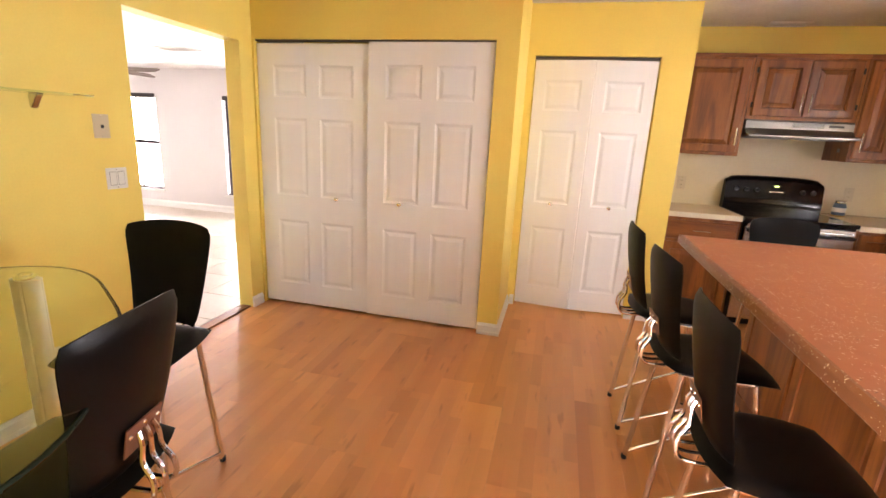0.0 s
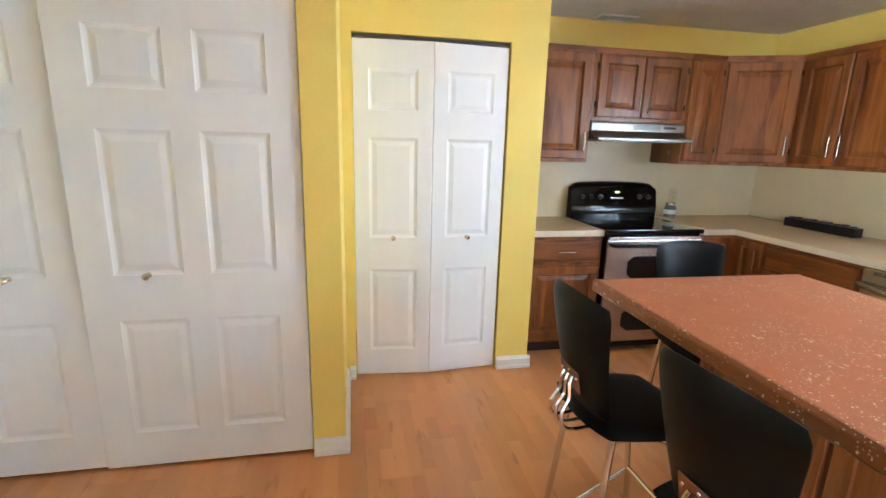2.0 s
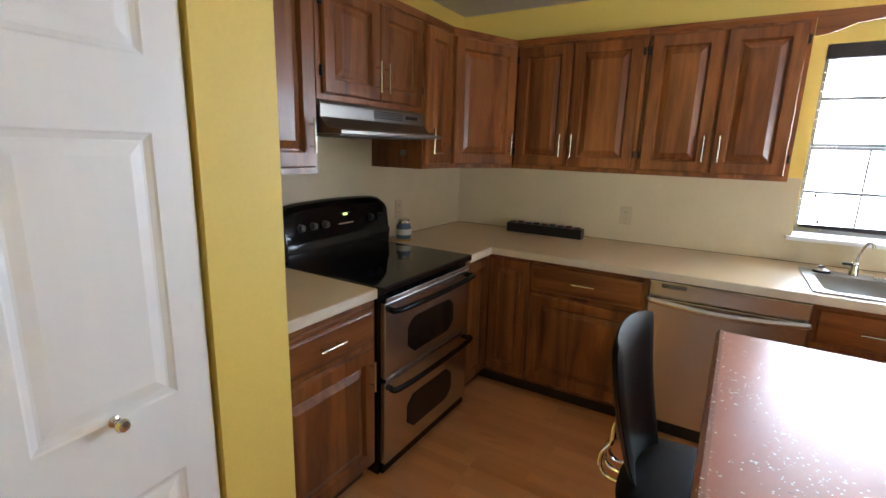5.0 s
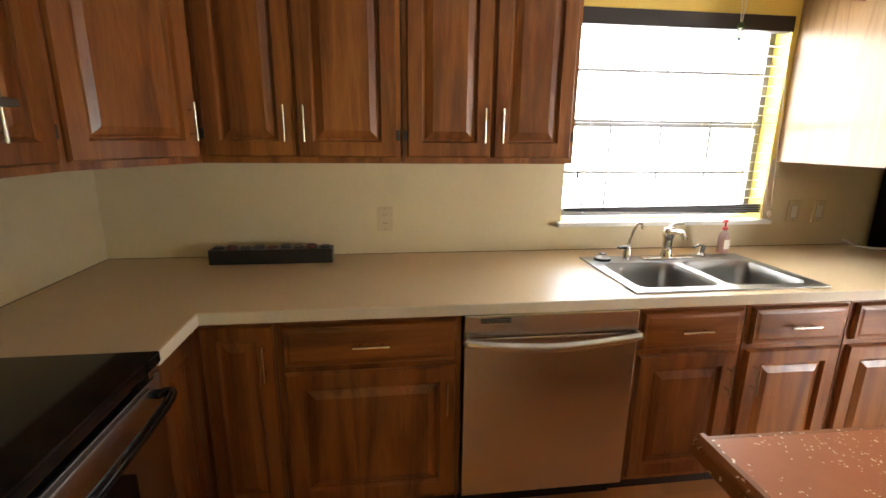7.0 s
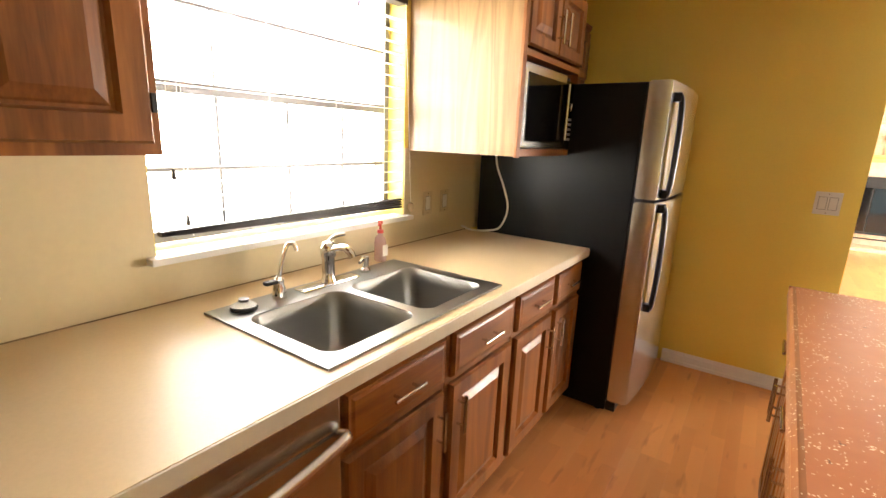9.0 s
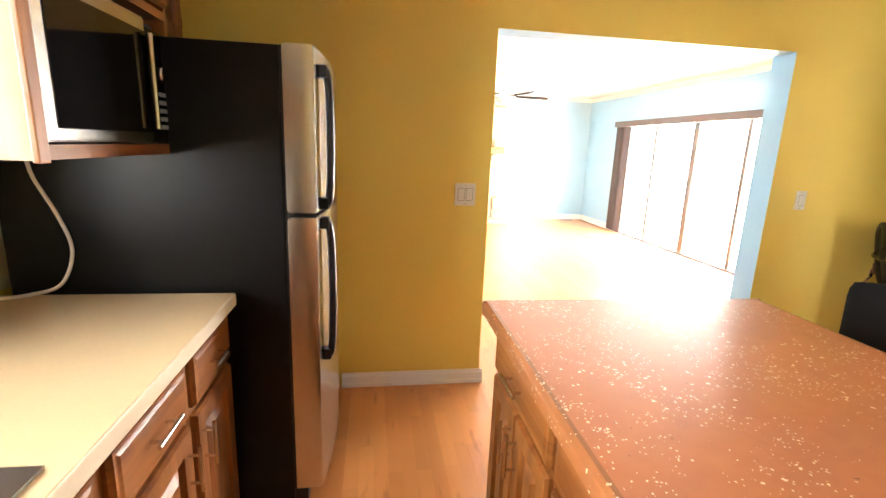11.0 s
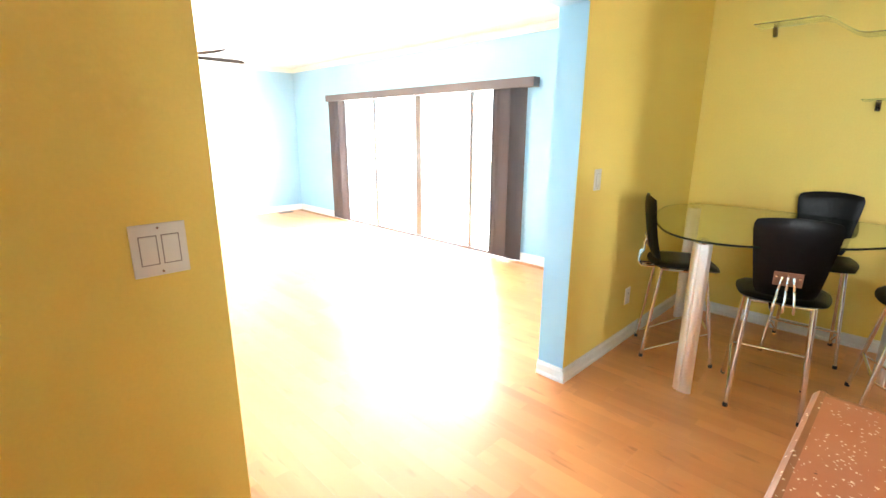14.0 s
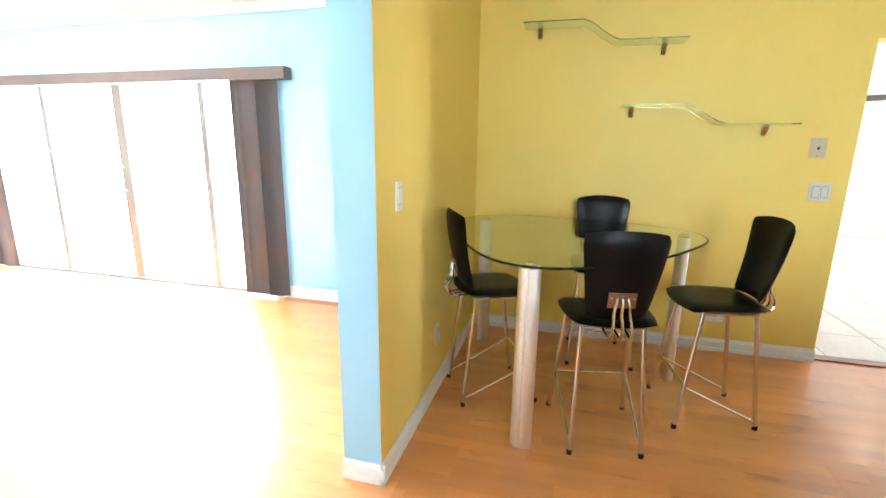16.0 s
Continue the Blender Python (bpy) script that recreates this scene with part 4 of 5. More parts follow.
# ---- microwave ----
mo = thing("microwave", "black microwave oven with a steel-trimmed door", "microwave", east(MX + 0.012, MY0 - 0.028))
ow = mw - 0.060
part("body", box(0, ow, 0.02, 0.40, 1.397, 1.745, 0.004), BLACK_SATIN, mo)
cord = tube(smooth_line([(3.40, 1.090, 1.36), (3.385, 1.092, 1.28), (3.33, 1.095, 1.16), (3.30, 1.098, 1.05), (3.33, 1.12, 0.945), (3.40, 1.15, 0.919), (3.48, 1.19, 0.919), (3.528, 1.22, 0.94)], 6), 0.006, 8)
part("power_cord", cord, PLATE, mo, "pale power cord hanging to the counter", mo.matrix_basis.inverted(), True)
md = part("door", box(0.022, ow * 0.80, -0.012, 0.018, 1.400, 1.743, 0.005), STEEL_X, mo, "steel-framed door")
part("side_strip", box(0, 0.021, -0.008, 0.018, 1.400, 1.743, 0.003), BLACK_SATIN, mo)
part("window", box(0.060, ow * 0.80 - 0.005, -0.0145, -0.0115, 1.428, 1.705, 0.001), BLACK_GLASS, md, "dark glass window")
part("handle", tube([(ow * 0.80 - 0.016, -0.03, 1.44), (ow * 0.80 - 0.016, -0.03, 1.70)], 0.009, 10), NICKEL, md, "steel bar handle", smooth=True)
pn = part("control_panel", box(ow * 0.805, ow, -0.012, 0.018, 1.400, 1.720, 0.004), BLACK, mo)
part("dial", lathe([(0.022, 0), (0.022, 0.014), (0.018, 0.018)], 20), NICKEL, pn, "steel dial", pose(ow * 0.90, -0.012, 1.60, 90, 0, 0), True)
for k in range(5):
    part("button", box(ow * 0.84, ow * 0.97, -0.015, -0.0115, 1.44 + k * 0.024, 1.452 + k * 0.024, 0.001), GREY_FRAME, pn)

# ---- sink and taps ----
sk = thing("sink", "double-bowl stainless steel drop-in sink", "sink")


def ring_of(x0, x1, y0, y1, r, z, n=6):
    out = []
    for cx, cy, a0 in ((x1 - r, y1 - r, 0), (x0 + r, y1 - r, 90), (x0 + r, y0 + r, 180), (x1 - r, y0 + r, 270)):
        out += [(cx + r * math.cos(radians(a0 + 90 * k / n)), cy + r * math.sin(radians(a0 + 90 * k / n)), z) for k in range(n + 1)]
    return out


def bowl(x0, x1, y0, y1, depth):
    bm = bmesh.new()
    steps = [(0.0, 0.0, 0.055), (0.004, -0.006, 0.054), (0.010, -0.05, 0.052), (0.018, -depth * 0.85, 0.05), (0.035, -depth * 0.97, 0.045), (0.06, -depth, 0.035)]
    rows = [[bm.verts.new(v) for v in ring_of(x0 + i, x1 - i, y0 + i, y1 - i, r, 0.918 + z)] for i, z, r in steps]
    for a, b in zip(rows, rows[1:]):
        for k in range(len(a)):
            bm.faces.new((a[k], a[(k + 1) % len(a)], b[(k + 1) % len(a)], b[k]))
    bm.faces.new(rows[-1])
    return bm


bowls = [(2.890, 3.245, 2.425, 2.770), (2.890, 3.245, 2.045, 2.390)]
for bx in bowls:
    bb = bowl(*bx, 0.20)
    bo = part("bowl", bb, SINK_STEEL, sk, smooth=True)
    part("drain", lathe([(0.0, 0), (0.04, 0.0), (0.045, 0.003), (0.05, 0.0), (0.0, -0.002)][1:4], 20), CHROME, bo, "drain", pose((bx[0] + bx[1]) / 2, (bx[2] + bx[3]) / 2, 0.7185), True)
rim = bmesh.new()
for a in ((2.845, 2.892, 2.0, 2.815), (3.243, 3.365, 2.0, 2.815), (2.892, 3.243, 2.0, 2.047), (2.892, 3.243, 2.768, 2.815), (2.892, 3.243, 2.388, 2.427)):
    box(*a, 0.9125, 0.9185, bm=rim)
for x0, x1, y0, y1 in bowls:  # corner gussets between the straight rim and the round bowl
    for cx, cy, sx, sy in ((x0, y0, 1, 1), (x1, y0, -1, 1), (x1, y1, -1, -1), (x0, y1, 1, -1)):
        pts = [(cx, cy)] + [(cx + sx * (0.055 - 0.055 * math.cos(radians(a))), cy + sy * (0.055 - 0.055 * math.sin(radians(a)))) for a in range(90, -1, -15)]
        if sx * sy < 0:
            pts.reverse()
        join(rim, outline(pts, 0.9125, 0.9184))
part("rim", rim, SINK_STEEL, sk)
tap = thing("kitchen_faucet", "chrome single-lever kitchen faucet on a deck plate", "faucet", pose(3.310, 2.405, 0.9185))
part("deck_plate", box(-0.028, 0.028, -0.125, 0.125, 0, 0.008, 0.004), CHROME, tap, smooth=True)
part("body", lathe([(0.028, 0.006), (0.026, 0.018), (0.022, 0.028), (0.022, 0.095), (0.027, 0.103), (0.028, 0.130), (0.019, 0.148), (0.006, 0.152)], 20), CHROME, tap, smooth=True)
part("spout", tube(smooth_line([(0, 0, 0.105), (-0.030, 0.0, 0.130), (-0.075, -0.002, 0.140), (-0.105, -0.003, 0.130), (-0.115, -0.004, 0.112)], 5), 0.0125, 12), CHROME, tap, smooth=True)
part("lever", tube(smooth_line([(0, 0, 0.145), (0.0, -0.028, 0.163), (-0.008, -0.068, 0.168)], 5), 0.007, 10), CHROME, tap, smooth=True)
flt = thing("filter_tap", "slim chrome filter tap with a black lever", "faucet", pose(3.312, 2.603, 0.9185))
part("base", lathe([(0.022, 0), (0.020, 0.03), (0.016, 0.045), (0.016, 0.06), (0.008, 0.07)], 16), CHROME, flt, smooth=True)
part("spout", tube(smooth_line([(0, 0, 0.06), (-0.002, -0.010, 0.11), (-0.006, -0.026, 0.158), (-0.012, -0.036, 0.171), (-0.022, -0.046, 0.168), (-0.026, -0.050, 0.148)], 5), 0.0065, 10), CHROME, flt, smooth=True)
part("lever", box(-0.012, 0.012, 0.0, 0.05, 0.05, 0.062, 0.004), BLACK_SATIN, flt, "black lever")
spr = thing("soap_dispenser", "chrome soap dispenser pump in the sink deck", "soap dispenser", pose(3.320, 2.215, 0.9185))
part("body", lathe([(0.02, 0), (0.02, 0.01), (0.012, 0.02), (0.014, 0.05), (0.014, 0.06)], 16), CHROME, spr, smooth=True)
part("spout", tube(smooth_line([(0, 0, 0.055), (-0.02, 0.03, 0.062), (-0.05, 0.08, 0.060)], 4), 0.006, 8), CHROME, spr, smooth=True)
stp = thing("sink_stopper", "steel sink strainer stopper with a dark rubber rim", "stopper", pose(3.305, 2.728, 0.9185))
part("rim", lathe([(0.037, 0), (0.039, 0.005), (0.036, 0.009)], 20), RUBBER, stp, smooth=True)
part("cap", lathe([(0.034, 0.008), (0.036, 0.013), (0.024, 0.019), (0.014, 0.026), (0.016, 0.033), (0.006, 0.035)], 20), SINK_STEEL, stp, smooth=True)
sb = thing("soap_bottle", "clear bottle of red hand soap with a red pump", "soap bottle", pose(3.405, 2.040, 0.912) @ Matrix.Scale(0.86, 4))
RED = material("red_pump_plastic", (0.62, 0.06, 0.05), 0.35)
PINK = glass("pink_soap", (1.0, 0.72, 0.68), 0.1)
PINK.node_tree.nodes["Principled BSDF"].inputs["Transmission Weight"].default_value = 0.55
part("bottle", lathe([(0.030, 0), (0.033, 0.004), (0.033, 0.09), (0.028, 0.115), (0.013, 0.13), (0.013, 0.14)], 20, squash=0.75), PINK, sb, "clear pink bottle", smooth=True)
part("label", box(-0.0335, -0.0325, -0.018, 0.018, 0.03, 0.085), PLATE, sb, "pale label")
part("pump", lathe([(0.016, 0.14), (0.016, 0.155), (0.006, 0.158), (0.006, 0.185), (0.012, 0.186), (0.012, 0.198), (0.004, 0.2)], 14), RED, sb, "red pump", smooth=True)
part("nozzle", tube([(0, 0, 0.192), (-0.02, 0.03, 0.192), (-0.022, 0.036, 0.184)], 0.005, 8), RED, sb, "red nozzle", smooth=True)

# ---- counter clutter ----
rk = thing("spice_rack", "long black rack filled with small dark spice tins on the counter", "spice rack", east(3.385, 4.505))
part("tray", box(0, 0.53, 0, 0.075, 0.912, 0.978, 0.003), BLACK_SATIN, rk)
TIN = material("dark_red_tin", (0.10, 0.02, 0.02), 0.35, vary=0.2, vary_scale=30)
TIN2 = material("grey_tin", (0.06, 0.06, 0.065), 0.3, 0.4, vary=0.2, vary_scale=30)
for k in range(9):
    part("tin", lathe([(0.022, 0), (0.023, 0.003), (0.023, 0.068 + 0.004 * (k % 2)), (0.020, 0.071 + 0.004 * (k % 2))], 14), TIN if k % 3 == 1 else TIN2, rk, "", pose(0.034 + k * 0.0577, 0.036, 0.916), True)
solid("coaster", lathe([(0.05, 0), (0.052, 0.004), (0.052, 0.010), (0.048, 0.012)], 24), MANTEL, "round light wooden coaster on the counter", "coaster", m=pose(2.640, 4.875, 0.912), smooth=True)
jr = thing("candle_jar", "blue candle in a lidded glass jar on a coaster", "candle jar", pose(2.640, 4.875, 0.9245) @ Matrix.Diagonal((1.2, 1.2, 0.88, 1)))
BLUEWAX = material("blue_candle_wax", (0.08, 0.13, 0.19), 0.3, vary=0.1)
part("jar", lathe([(0.036, 0), (0.039, 0.004), (0.039, 0.085), (0.033, 0.105), (0.031, 0.112)], 20), BLUEWAX, jr, "blue wax in glass", smooth=True)
part("label", lathe([(0.0395, 0.03), (0.0395, 0.07), (0.0390, 0.0705), (0.0390, 0.0295)], 20), PLATE, jr, "pale paper label", smooth=True)
part("lid", lathe([(0.033, 0.112), (0.034, 0.13), (0.03, 0.136), (0.012, 0.139)], 20), NICKEL, jr, "metal lid", smooth=True)


# ---- plates on walls ----
def plate(name, label, category, m, w, h, mat_, kind):
    p = thing(name, label, category, m)
    part("cover", box(-w / 2, w / 2, -0.006, 0, -h / 2, h / 2, 0.002), mat_, p)
    if kind == "rockers":
        for s in (-1, 1):
            # thin grey box: the gap's shade as colour, no real slot
            part("rocker_frame", box(s * w * 0.2 - 0.0195, s * w * 0.2 + 0.0195, -0.0066, -0.0058, -0.0355, 0.0355), SEAM_SHADE, p, "grey painted shade of the gap round the rocker")
            part("rocker", box(s * w * 0.2 - 0.017, s * w * 0.2 + 0.017, -0.0085, -0.0055, -0.033, 0.033, 0.0015), PLATE, p)
    elif kind == "rocker":
        # shade of the gap painted by a grey box behind the rocker
        part("rocker_frame", box(-0.0195, 0.0195, -0.0066, -0.0058, -0.0355, 0.0355), SEAM_SHADE, p, "grey painted shade of the gap round the rocker")
        part("rocker", box(-0.017, 0.017, -0.0085, -0.0055, -0.033, 0.033, 0.0015), PLATE, p)
    elif kind == "outlet":
        for z in (-0.02, 0.02):
            s = part("socket", box(-0.016, 0.016, -0.008, -0.0055, z - 0.014, z + 0.014, 0.002), mat_, p)
            for x in (-0.006, 0.006):
                part("slot", box(x - 0.001, x + 0.001, -0.0085, -0.0075, z - 0.004, z + 0.006), SOOT, s)
    elif kind == "toggle":
        part("toggle", box(-0.005, 0.005, -0.016, -0.0055, -0.010, 0.008, 0.002), SOOT, p)
    for z in (-1, 1):
        part("screw", lathe([(0.003, 0), (0.003, 0.001), (0.001, 0.0015)], 8), NICKEL, p, m=pose(0, -0.006, z * h * 0.42, 90, 0, 0))
    return p


plate("light_switch", "white double rocker light switch on the yellow wall", "light switch", pose(1.828, SOUTH, 1.160, 0, 0, 180), 0.118, 0.125, PLATE, "rockers")
plate("light_switch", "white single light switch on the yellow wall", "light switch", pose(-0.345, SOUTH, 1.170, 0, 0, 180), 0.072, 0.118, PLATE, "rocker")
plate("power_outlet", "white power outlet low on the yellow wall", "outlet", pose(-0.93, SOUTH, 0.33, 0, 0, 180), 0.072, 0.118, PLATE, "outlet")
plate("light_switch", "white double light switch beside the opening", "light switch", pose(WEST, 2.302, 1.115, 0, 0, 90), 0.118, 0.11, PLATE, "rockers")
plate("wall_plate", "beige thermostat plate on the yellow wall", "wall plate", pose(WEST, 2.250, 1.380, 0, 0, 90), 0.085, 0.118, ALMOND, "toggle")
plate("power_outlet", "white power outlet low on the yellow wall behind the table", "outlet", pose(WEST, 1.83, 0.27, 0, 0, 90), 0.118, 0.118, PLATE, "outlet")
plate("power_outlet", "almond power outlet on the splashback over the counter", "outlet", east(EAST - 0.006, 3.735) @ pose(0, 0, 1.085), 0.075, 0.12, ALMOND, "outlet")
for y in (1.55, 1.40):
    plate("power_outlet", "almond plate on the splashback beside the sink", "outlet", east(EAST - 0.006, y) @ pose(0, 0, 1.10), 0.072, 0.118, ALMOND, "rocker")
plate("power_outlet", "almond power outlet on the splashback behind the candle", "outlet", pose(2.74, NORTH - 0.006, 1.09), 0.072, 0.118, ALMOND, "outlet")
plate("power_outlet", "almond power outlet on the splashback beside the range", "outlet", pose(1.42, NORTH - 0.006, 1.10), 0.072, 0.118, ALMOND, "outlet")

# ---- kitchen window ----
kw = thing("window_1", "grey aluminium sash window over the sink, bright with daylight", "window", pose(EAST + 0.10, WY0, 0, 0, 0, 90), kind="structure")
# local x runs along the wall, front faces the room at y = 0 .. here local y points away from the room after the turn
W = WY1 - WY0
fz0, fz1 = WZ0 + 0.012, WZ1
part("frame", box(0, 0.03, -0.05, 0.0, fz0, fz1), GREY_FRAME, kw)
part("frame", box(W - 0.03, W, -0.05, 0.0, fz0, fz1), GREY_FRAME, kw)
part("frame", box(0.03, W - 0.03, -0.05, 0.0, fz1 - 0.03, fz1), GREY_FRAME, kw)
part("frame", box(0.03, W - 0.03, -0.05, 0.0, fz0, fz0 + 0.035), GREY_FRAME, kw)
part("meeting_rail", box(0.03, W - 0.03, -0.045, 0.005, 1.53, 1.565), GREY_FRAME, kw)
for z in (1.30, 1.80):
    part("muntin", box(0.03, W - 0.03, -0.03, -0.01, z - 0.009, z + 0.009), GREY_FRAME, kw)
for k in (1, 2, 3):
    part("muntin", box(W * k / 4 - 0.005, W * k / 4 + 0.005, -0.028, -0.012, fz0 + 0.035, 1.53), GREY_FRAME, kw)
    part("muntin", box(W * k / 4 - 0.0025, W * k / 4 + 0.0025, -0.026, -0.014, 1.565, fz1 - 0.03), GREY_FRAME, kw)
for z0, z1 in ((fz0 + 0.03, 1.535), (1.56, fz1 - 0.025)):
    pn_ = part("pane", box(0.025, W - 0.025, -0.022, -0.018, z0, z1), GLASS, kw)
    pn_.visible_shadow = False
solid("window_sill", box(EAST - 0.045, EAST + 0.06, WY0 - 0.03, WY1 + 0.03, WZ0 - 0.022, WZ0, 0.004), WHITE, "white painted window sill over the sink", "window sill", "structure")
bl = thing("window_blind", "white slatted window blind with a dark head rail and bottom rail", "blind")
part("head_rail", box(EAST - 0.012, EAST + 0.045, WY0 + 0.004, WY1 - 0.004, 1.985, 2.056, 0.003), DARK_BLIND, bl, "dark head rail")
for k in range(17):
    z = 1.17 + k * 0.047
    part("slat", box(EAST + 0.004, EAST + 0.030, WY0 + 0.008, WY1 - 0.008, z, z + 0.0022), SLAT, bl)
for k in range(4):
    z = 1.083 + 0.012 * k
    part("bottom_slat", box(-0.015, 0.015, 0, WY1 - WY0 - 0.03, -0.004, 0.004, 0.001), DARK_BLIND, bl, "dark bottom rail" if not k else "", pose(EAST + 0.012, WY0 + 0.01, z + 0.015, 0.9 - 0.5 * k, 0, 0))
for y in (WY0 + 0.12, WY0 + 0.40, WY0 + 0.70, WY1 - 0.12):
    part("cord", tube([(EAST + 0.017, y, 1.10), (EAST + 0.017, y, 1.99)], 0.0014, 5), SLAT, bl)
for y, z in ((WY1 - 0.07, 1.28), (WY1 - 0.10, 1.14)):
    part("tassel", lathe([(0.003, 0.03), (0.006, 0.01), (0.008, 0.0), (0.004, -0.003)], 10), DARK_BLIND, bl, "small dark tassel", pose(EAST + 0.0, y, z))
    part("cord", tube([(EAST + 0.0, y, z + 0.03), (EAST + 0.0, y, 1.99)], 0.0012, 5), SLAT, bl)
part("pull_knob", lathe([(0.004, -0.03), (0.012, -0.022), (0.016, -0.006), (0.012, 0.010), (0.004, 0.016)], 14), ALMOND, bl, "almond cord knob", pose(EAST - 0.02, WY0 - 0.035, 1.10), True)
part("cord", tube([(EAST - 0.02, WY0 - 0.035, 1.115), (EAST - 0.012, WY0 + 0.02, 1.99)], 0.0012, 5), SLAT, bl)
orn = thing("sun_catcher", "small green and purple glass ornament hanging in the window", "ornament", pose(EAST - 0.03, 2.04, 0))
GRN = glass("green_ornament", (0.4, 0.75, 0.3), 0.1)
PUR = glass("purple_ornament", (0.4, 0.3, 0.7), 0.1)
for y_ in (-0.012, 0.012):
    part("string", tube([(0, y_ * 0.2, 2.01), (0, y_, 2.10), (0, y_ * 0.3, 2.21)], 0.0025, 5), SLAT, orn)
for k, (mm, r) in enumerate(((GRN, 0.018), (GRN, 0.022), (PUR, 0.022))):
    part("bead", lathe([(0.002, -r), (r * 0.8, -r * 0.5), (r, 0), (r * 0.7, r * 0.6), (0.002, r)], 10), mm, orn, m=pose(0, 0, 2.00 - k * 0.04), smooth=True)
part("hook", tube([(0, 0, 2.21), (0.03, 0, 2.21)], 0.002, 6), NICKEL, orn)

# ---- scalloped board between the cabinets over the sink ----
VY0, VY1 = 1.707, 2.942
low = []
for k in range(61):
    y = VY0 + (VY1 - VY0) * k / 60
    d = min(y - VY0, VY1 - y)
    if d < 0.10:
        z = 2.045 + 0.02 * (d / 0.10) ** 2
    elif d < 0.14:
        z = 2.065 + 0.02 * (d - 0.10) / 0.04
    else:
        z = 2.085 + 0.035 * math.sin(min(1, (d - 0.14) / 0.45) * math.pi / 2)
    low.append((y, z))
vb_ = side_prism(low + [(VY1, UT), (VY0, UT)], E_UP - 0.004, E_UP + 0.016)
solid("sink_valance", vb_, OAK_Y, "scalloped stained oak valance board above the sink window", "valance")

# ---- island ----
IX0, IX1, IY0, IY1, IZ = 1.002, 2.004, 1.302, 3.175, 0.933
isl = thing("kitchen_island", "stained oak kitchen island cabinet", "kitchen island")
BX0, BX1, BY0, BY1 = 1.36, 1.943, 1.340, 2.93
part("body", box(BX0, BX1, BY0, BY1, 0.09, IZ - 0.052), OAK_Z, isl)
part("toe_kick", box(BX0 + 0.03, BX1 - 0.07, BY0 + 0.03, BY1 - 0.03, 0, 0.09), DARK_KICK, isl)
n_units = 3
uw = (BY1 - BY0) / n_units
for k in range(n_units):
    mt = pose(BX1, BY0 + k * uw, 0, 0, 0, 90)
    dr = part("drawer", panel_board(uw - 0.03, 0.145, 0.02, [(0.016, uw - 0.046, 0.016, 0.129)], [(0.004, -0.001), (0.010, -0.003)], 0.007, 0.004), OAK_X, isl, m=mt @ pose(0.015, -0.02, 0.715))
    bar_handle(dr, (uw - 0.03) / 2, 0.0725, 0.125, False)
    dw = (uw - 0.035) / 2
    for j in range(2):
        d = part("door", panel_board(dw, 0.575, 0.02, [(0.055, dw - 0.055, 0.055, 0.52)], OAK_RINGS, 0.006, 0.003), OAK_Z, isl, m=mt @ pose(0.015 + j * (dw + 0.005), -0.02, 0.12))
        bar_handle(d, dw - 0.03 if j == 0 else 0.03, 0.47, 0.135)
for k in range(3):  # framed back panels on the seating side
    part("back_panel", panel_board(uw - 0.02, 0.76, 0.014, [(0.06, uw - 0.08, 0.06, 0.70)], [(0.004, 0.006)], 0.003), OAK_Z, isl, m=pose(BX0, BY1 - k * uw - 0.01, 0.105, 0, 0, -90) @ pose(0, -0.014, 0))
itop = thing("island_top", "worn red-brown speckled laminate island top with pale flecks", "island top")
EB = 0.02
part("slab", box(IX0 + EB, IX1 - EB, IY0 + EB, IY1 - EB, IZ - 0.05, IZ), ISLAND_TOP, itop)


def edge_strip(length, m):
    """A slanted, chipped edge strip; local x along it, its outer face towards -y."""
    bm = side_prism([(EB, 0), (0.010, 0), (0.002, -0.009), (0, -0.014), (0, -0.044), (0.004, -0.05), (EB, -0.05)], 0, length)
    part("edge_strip", bm, ISLAND_EDGE, itop, "chipped brown edge", m)


edge_strip(IX1 - IX0, pose(IX0, IY0, IZ))
edge_strip(IX1 - IX0, pose(IX1, IY1, IZ, 0, 0, 180))
edge_strip(IY1 - IY0 - 2 * EB, pose(IX1, IY0 + EB, IZ, 0, 0, 90))
edge_strip(IY1 - IY0 - 2 * EB, pose(IX0, IY1 - EB, IZ, 0, 0, -90))
# the island stands a little askew to the walls
mid = Vector(((IX0 + IX1) / 2, (IY0 + IY1) / 2, 0))
askew = Matrix.Translation(mid) @ pose(0, 0, 0, 0, 0, -1.2) @ Matrix.Translation(-mid)
isl.matrix_basis, itop.matrix_basis = askew, askew


